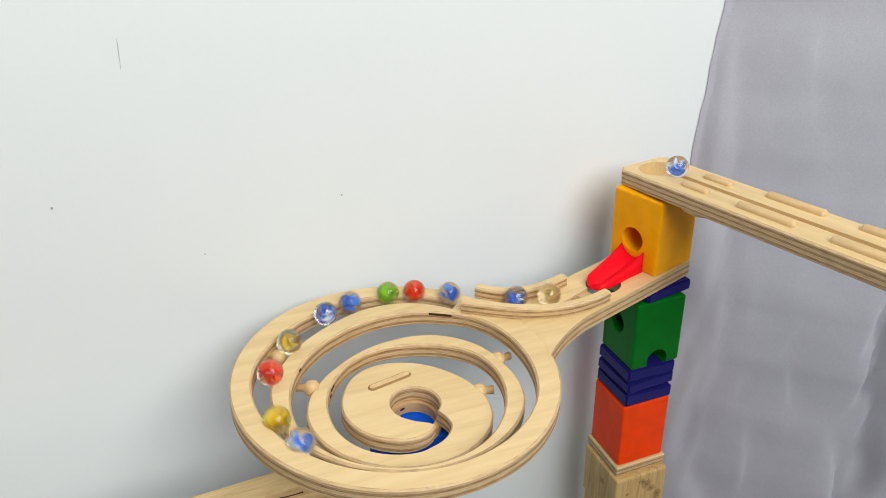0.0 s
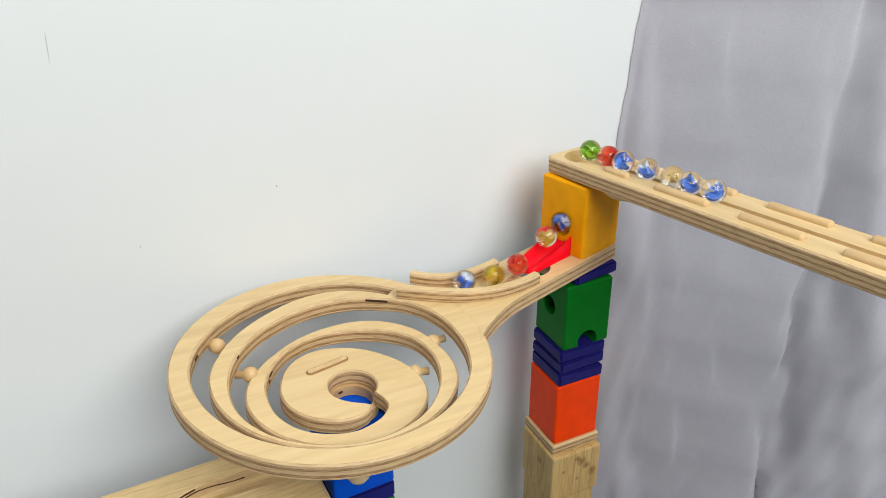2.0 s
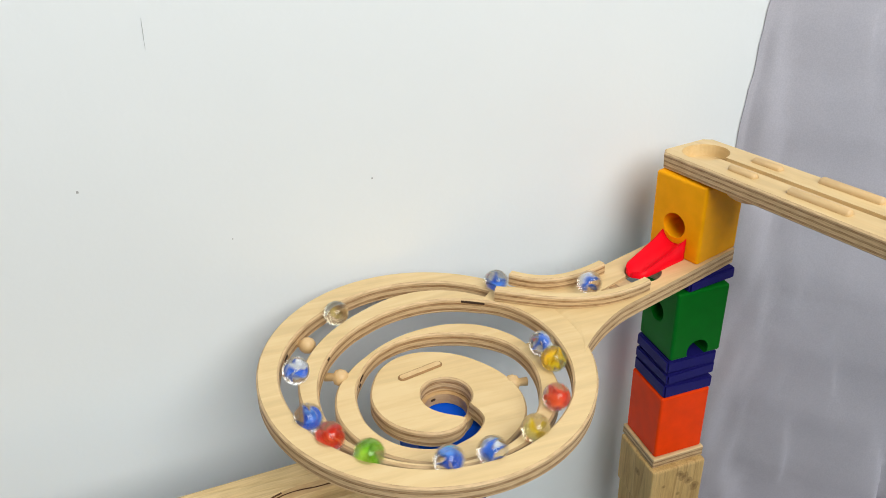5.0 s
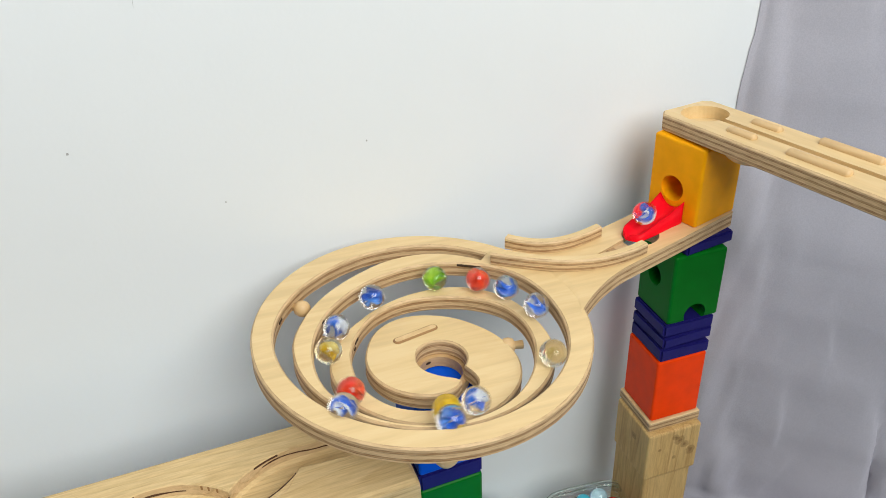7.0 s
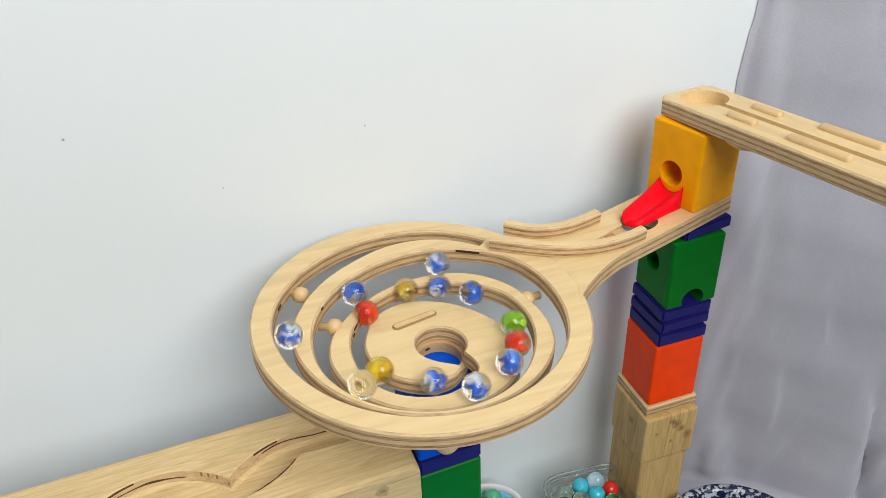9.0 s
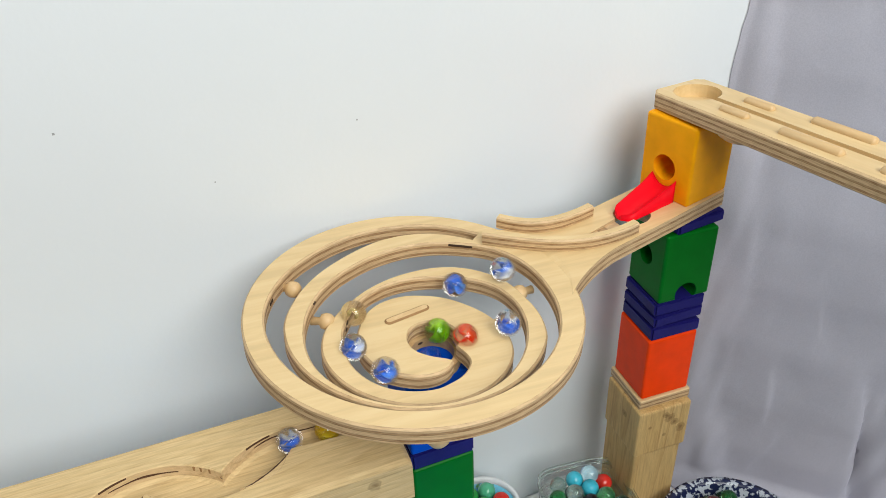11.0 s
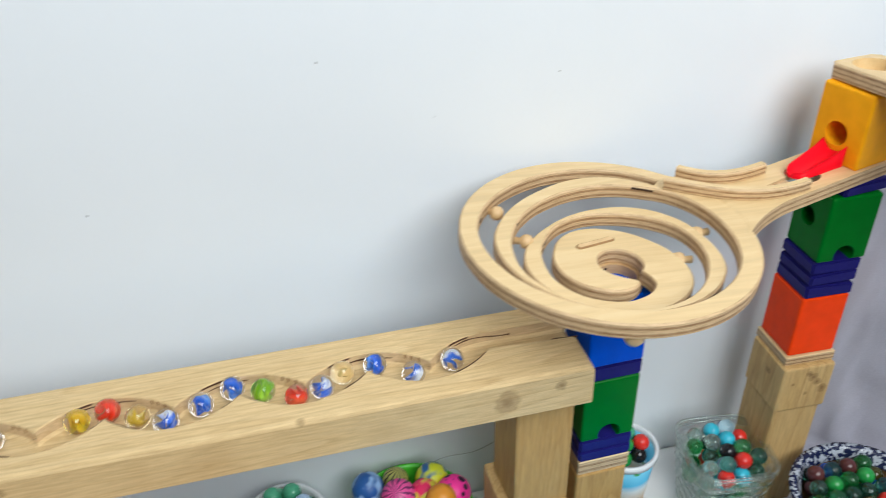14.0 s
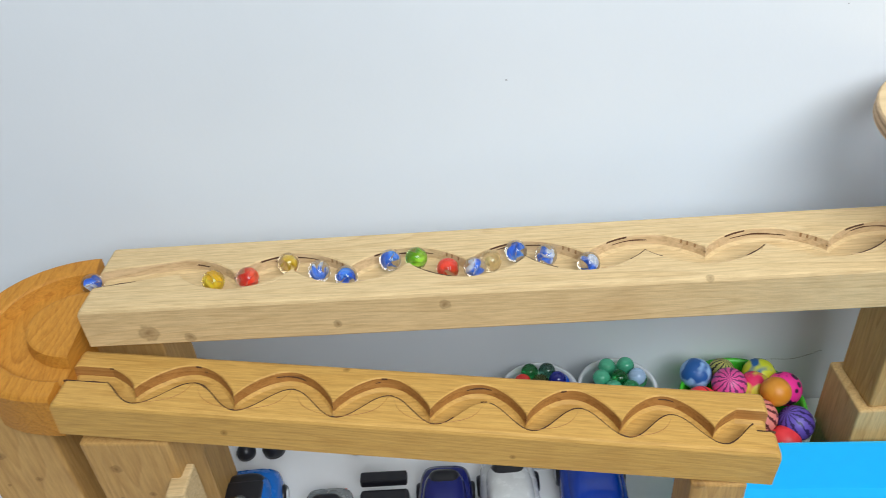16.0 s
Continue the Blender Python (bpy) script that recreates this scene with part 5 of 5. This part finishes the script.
def swirl_mat(name, c1, c2):
    k = Mat(name, 0.4)
    a = k.noise(k.coords((1, 1, 0.4)), 75, 2, 0.5, 0.6)
    k.colour(k.ramp(a, [(0.46, c1), (0.54, c2)]))
    return k.m


M_MARBLE = glass_mat("marble_glass", (0.985, 0.99, 1.0), 0.0, 1.5, 0.86)
M_TINTED = {
    "red": glass_mat("red_marble_glass", (1.0, 0.70, 0.60), 0.0, 1.5, 0.86),
    "yellow": glass_mat("yellow_marble_glass", (0.99, 0.86, 0.26), 0.0, 1.5, 0.86),
    "amber": glass_mat("amber_marble_glass", (0.97, 0.90, 0.62), 0.0, 1.5, 0.86),
    "honey": glass_mat("honey_marble_glass", (0.95, 0.90, 0.72), 0.0, 1.5, 0.86),
    "lime": glass_mat("lime_marble_glass", (0.80, 0.96, 0.50), 0.0, 1.5, 0.86),
}
SWIRLS = {
    "blue": swirl_mat("blue_swirl", (0.05, 0.20, 0.85), (0.86, 0.91, 0.98)),
    "deep blue": swirl_mat("deep_blue_swirl", (0.03, 0.16, 0.80), (0.12, 0.36, 0.93)),
    "yellow": swirl_mat("yellow_swirl", (0.90, 0.62, 0.01), (0.95, 0.80, 0.06)),
    "amber": swirl_mat("amber_swirl", (0.72, 0.50, 0.02), (0.85, 0.74, 0.30)),
    "red": swirl_mat("red_swirl", (1.0, 0.055, 0.006), (1.0, 0.17, 0.04)),
    "lime": swirl_mat("lime_swirl", (0.30, 0.62, 0.01), (0.55, 0.80, 0.06)),
    "honey": swirl_mat("honey_swirl", (0.62, 0.48, 0.18), (0.75, 0.62, 0.34)),
}
COUNT = [0]


def swirl(seed, fill, vanes):
    """Twisted vanes of coloured glass in a marble."""
    rnd = random.Random(seed)
    bm = bmesh.new()
    n, m = 16, 8
    for k in range(vanes):
        a0 = 6.2831853 * k / vanes + rnd.uniform(-0.3, 0.3)
        tw = rnd.uniform(1.2, 2.4)
        grid = []
        for i in range(n + 1):
            z = -1 + 2 * i / n
            row = []
            for j in range(m + 1):
                u = j / m
                rr = fill * math.sqrt(max(0.0, 1 - z * z)) * (0.10 + 0.90 * u)
                a = a0 + tw * z + 0.9 * u * u
                row.append(bm.verts.new((MR * rr * math.cos(a), MR * rr * math.sin(a), MR * fill * z)))
            grid.append(row)
        for p, q in zip(grid, grid[1:]):
            for j in range(m):
                bm.faces.new((p[j], q[j], q[j + 1], p[j + 1]))
    bmesh.ops.remove_doubles(bm, verts=bm.verts, dist=1e-6)
    return bm


def new_marble(colour):
    COUNT[0] += 1
    bm = bmesh.new()
    bmesh.ops.create_uvsphere(bm, u_segments=36, v_segments=22, radius=MR)
    root = part("marble", bm, M_TINTED.get(colour, M_MARBLE), smooth=True)
    words = {"blue": "clear glass marble with blue and white swirls", "yellow": "yellow glass marble with a bright swirl", "amber": "pale amber glass marble with a yellow swirl", "red": "clear glass marble with an orange red swirl", "lime": "lime green glass marble with a swirl", "honey": "pale honey coloured clear glass marble"}
    tagged(root, words[colour], "marble", "marbles running down the track")
    look_key = "deep blue" if colour == "blue" and COUNT[0] % 3 == 0 else colour
    fill, vanes = {"honey": (0.34, 2), "blue": (0.58, 3), "amber": (0.54, 3)}.get(colour, (0.66, 4))
    part("swirl", swirl(COUNT[0], fill, vanes), SWIRLS[look_key], root, smooth=True)
    return root


TRACK, REACH, MARKS = marble_track()


def on_track(s):
    s = min(max(s, 0.0), REACH[-1] - 1e-6)
    lo, hi = 0, len(REACH) - 1
    while hi - lo > 1:
        mid = (lo + hi) // 2
        if REACH[mid] <= s:
            lo = mid
        else:
            hi = mid
    f = (s - REACH[lo]) / max(1e-9, REACH[hi] - REACH[lo])
    return TRACK[lo].lerp(TRACK[hi], f), (TRACK[hi] - TRACK[lo]).normalized()


def glide(knots, t):
    """A smooth rising line through (seconds, distance) pairs."""
    n = len(knots)
    d = [(knots[i + 1][1] - knots[i][1]) / (knots[i + 1][0] - knots[i][0]) for i in range(n - 1)]
    if t <= knots[0][0]:
        return knots[0][1] + d[0] * (t - knots[0][0])
    i = 0
    while i < n - 2 and t > knots[i + 1][0]:
        i += 1

    def slope(k):
        if k == 0:
            return d[0]
        if k == n - 1:
            return d[-1]
        return 2 * d[k - 1] * d[k] / max(1e-9, d[k - 1] + d[k])
    h = knots[i + 1][0] - knots[i][0]
    u = min(1.0, (t - knots[i][0]) / h)
    return (2 * u ** 3 - 3 * u * u + 1) * knots[i][1] + (u ** 3 - 2 * u * u + u) * h * slope(i) + (3 * u * u - 2 * u ** 3) * knots[i + 1][1] + (u ** 3 - u * u) * h * slope(i + 1)


BACK_UNTIL = 1.86


def run_marble(colour, knots):
    """Roll a marble along the track; until the turning moment the film runs backwards."""
    ob = new_marble(colour)
    rows, last = [], None
    turn = Euler((COUNT[0] * 1.1, COUNT[0] * 0.7, 0)).to_matrix()
    for i in range(241):
        t = i / 15.0
        s = glide(knots, t if t > BACK_UNTIL else 3.67 - 0.973 * t)
        p, way = on_track(s)
        if last is not None:
            axis = Vector((-way.y, way.x, 0.0))
            if axis.length > 0.05:
                turn = Matrix.Rotation(max(-1.4, min(1.4, 0.45 * (s - last) / MR)), 3, axis.normalized()) @ turn
        last = s
        rows.append((t, Matrix.Translation(p) @ turn.to_4x4()))
    walk(ob, rows)


def motions():
    run_marble("blue", [(1.8, 0.557), (2.0, 0.587), (2.5, 0.669), (3.0, 0.763), (3.5, 0.865), (4.0, 0.956), (4.5, 1.041), (5.0, 1.112), (7.5, 1.492), (8.0, 1.559), (8.5, 1.634), (9.0, 1.709), (11.5, 1.975), (12.0, 2.033), (12.5, 2.093), (13.0, 2.153), (13.5, 2.223), (14.0, 2.303), (14.5, 2.384), (15.0, 2.450), (15.5, 2.526), (16.0, 2.611)])
    run_marble("yellow", [(1.8, 0.533), (2.0, 0.564), (2.5, 0.649), (3.0, 0.739), (3.5, 0.840), (4.0, 0.932), (4.5, 1.022), (5.0, 1.095), (7.5, 1.472), (8.0, 1.537), (8.5, 1.604), (9.0, 1.675), (11.5, 1.950), (12.0, 2.004), (12.5, 2.056), (13.0, 2.113), (13.5, 2.178), (14.0, 2.242), (14.5, 2.297), (15.0, 2.358), (15.5, 2.431), (16.0, 2.488)])
    run_marble("red", [(1.8, 0.510), (2.0, 0.541), (2.5, 0.630), (3.0, 0.695), (3.5, 0.792), (4.0, 0.889), (4.5, 0.981), (5.0, 1.057), (7.5, 1.412), (8.0, 1.484), (8.5, 1.548), (9.0, 1.615), (11.5, 1.923), (12.0, 1.983), (12.5, 2.035), (13.0, 2.101), (13.5, 2.156), (14.0, 2.222), (14.5, 2.266), (15.0, 2.320), (15.5, 2.382), (16.0, 2.460)])
    run_marble("amber", [(1.8, 0.473), (2.0, 0.504), (2.5, 0.596), (3.0, 0.679), (3.5, 0.760), (4.0, 0.853), (4.5, 0.944), (5.0, 1.025), (7.5, 1.372), (8.0, 1.448), (8.5, 1.514), (9.0, 1.579), (11.5, 1.903), (12.0, 1.957), (12.5, 2.018), (13.0, 2.076), (13.5, 2.139), (14.0, 2.198), (14.5, 2.250), (15.0, 2.304), (15.5, 2.354), (16.0, 2.427)])
    run_marble("blue", [(1.8, 0.453), (2.0, 0.484), (2.5, 0.572), (3.0, 0.649), (3.5, 0.720), (4.0, 0.812), (4.5, 0.904), (5.0, 0.993), (7.5, 1.352), (8.0, 1.432), (8.5, 1.496), (9.0, 1.556), (11.5, 1.889), (12.0, 1.940), (12.5, 2.000), (13.0, 2.052), (13.5, 2.118), (14.0, 2.177), (14.5, 2.229), (15.0, 2.278), (15.5, 2.330), (16.0, 2.398)])
    run_marble("blue", [(1.8, 0.409), (2.0, 0.440), (2.5, 0.528), (3.0, 0.626), (3.5, 0.699), (4.0, 0.787), (4.5, 0.878), (5.0, 0.968), (7.5, 1.312), (8.0, 1.395), (8.5, 1.469), (9.0, 1.533), (11.5, 1.874), (12.0, 1.938), (12.5, 1.981), (13.0, 2.035), (13.5, 2.089), (14.0, 2.152), (14.5, 2.210), (15.0, 2.257), (15.5, 2.309), (16.0, 2.374)])
    run_marble("lime", [(1.8, 0.381), (2.0, 0.412), (2.5, 0.508), (3.0, 0.608), (3.5, 0.673), (4.0, 0.745), (4.5, 0.837), (5.0, 0.924), (7.5, 1.263), (8.0, 1.343), (8.5, 1.421), (9.0, 1.490), (11.5, 1.856), (12.0, 1.917), (12.5, 1.950), (13.0, 1.995), (13.5, 2.044), (14.0, 2.105), (14.5, 2.156), (15.0, 2.210), (15.5, 2.257), (16.0, 2.316)])
    run_marble("red", [(1.8, 0.361), (2.0, 0.392), (2.5, 0.478), (3.0, 0.568), (3.5, 0.653), (4.0, 0.720), (4.5, 0.809), (5.0, 0.898), (7.5, 1.233), (8.0, 1.317), (8.5, 1.398), (9.0, 1.469), (11.5, 1.833), (12.0, 1.897), (12.5, 1.933), (13.0, 1.973), (13.5, 2.027), (14.0, 2.079), (14.5, 2.132), (15.0, 2.188), (15.5, 2.242), (16.0, 2.287)])
    run_marble("blue", [(1.8, 0.353), (2.0, 0.376), (2.5, 0.440), (3.0, 0.528), (3.5, 0.621), (4.0, 0.702), (4.5, 0.787), (5.0, 0.878), (7.5, 1.211), (8.0, 1.294), (8.5, 1.374), (9.0, 1.450), (11.5, 1.760), (12.0, 1.893), (12.5, 1.967), (13.0, 2.009), (13.5, 2.071), (14.0, 2.128), (14.5, 2.173), (15.0, 2.235), (15.5, 2.283), (16.0, 2.337)])
    run_marble("blue", [(1.8, 0.330), (2.0, 0.352), (2.5, 0.412), (3.0, 0.485), (3.5, 0.572), (4.0, 0.649), (4.5, 0.736), (5.0, 0.834), (7.5, 1.184), (8.0, 1.263), (8.5, 1.345), (9.0, 1.419), (11.5, 1.727), (12.0, 1.838), (12.5, 1.917), (13.0, 1.955), (13.5, 2.008), (14.0, 2.060), (14.5, 2.108), (15.0, 2.165), (15.5, 2.219), (16.0, 2.266)])
    run_marble("honey", [(1.8, 0.305), (2.0, 0.328), (2.5, 0.392), (3.0, 0.470), (3.5, 0.545), (4.0, 0.630), (4.5, 0.692), (5.0, 0.769), (7.5, 1.130), (8.0, 1.190), (8.5, 1.268), (9.0, 1.350), (11.5, 1.701), (12.0, 1.810), (12.5, 1.901), (13.0, 1.938), (13.5, 1.978), (14.0, 2.041), (14.5, 2.091), (15.0, 2.146), (15.5, 2.195), (16.0, 2.252)])
    run_marble("blue", [(1.8, 0.290), (2.0, 0.312), (2.5, 0.372), (3.0, 0.392), (3.5, 0.445), (4.0, 0.468), (4.5, 0.560), (5.0, 0.639), (7.5, 1.048), (8.0, 1.112), (8.5, 1.173), (9.0, 1.255), (11.5, 1.629), (12.0, 1.773), (12.5, 1.887), (13.0, 1.921), (13.5, 1.960), (14.0, 2.016), (14.5, 2.074), (15.0, 2.124), (15.5, 2.175), (16.0, 2.229)])
    run_marble("blue", [(1.8, 0.276), (2.0, 0.292), (2.5, 0.336), (3.0, 0.352), (3.5, 0.384), (4.0, 0.436), (4.5, 0.466), (5.0, 0.572), (7.5, 0.990), (8.0, 1.063), (8.5, 1.126), (9.0, 1.190), (11.5, 1.575), (12.0, 1.707), (12.5, 1.871), (13.0, 1.903), (13.5, 1.943), (14.0, 1.986), (14.5, 2.056), (15.0, 2.106), (15.5, 2.153), (16.0, 2.205)])
    run_marble("blue", [(1.8, 0.020), (5.0, 0.250), (5.6, 0.360), (6.5, 0.455), (7.5, 0.587), (8.0, 0.669), (8.5, 0.751), (9.0, 0.848), (11.5, 1.229), (12.0, 1.384), (12.5, 1.544), (13.0, 1.714), (13.5, 1.907), (14.0, 1.953), (14.5, 2.004), (15.0, 2.068), (15.5, 2.122), (16.0, 2.171)])


motions()
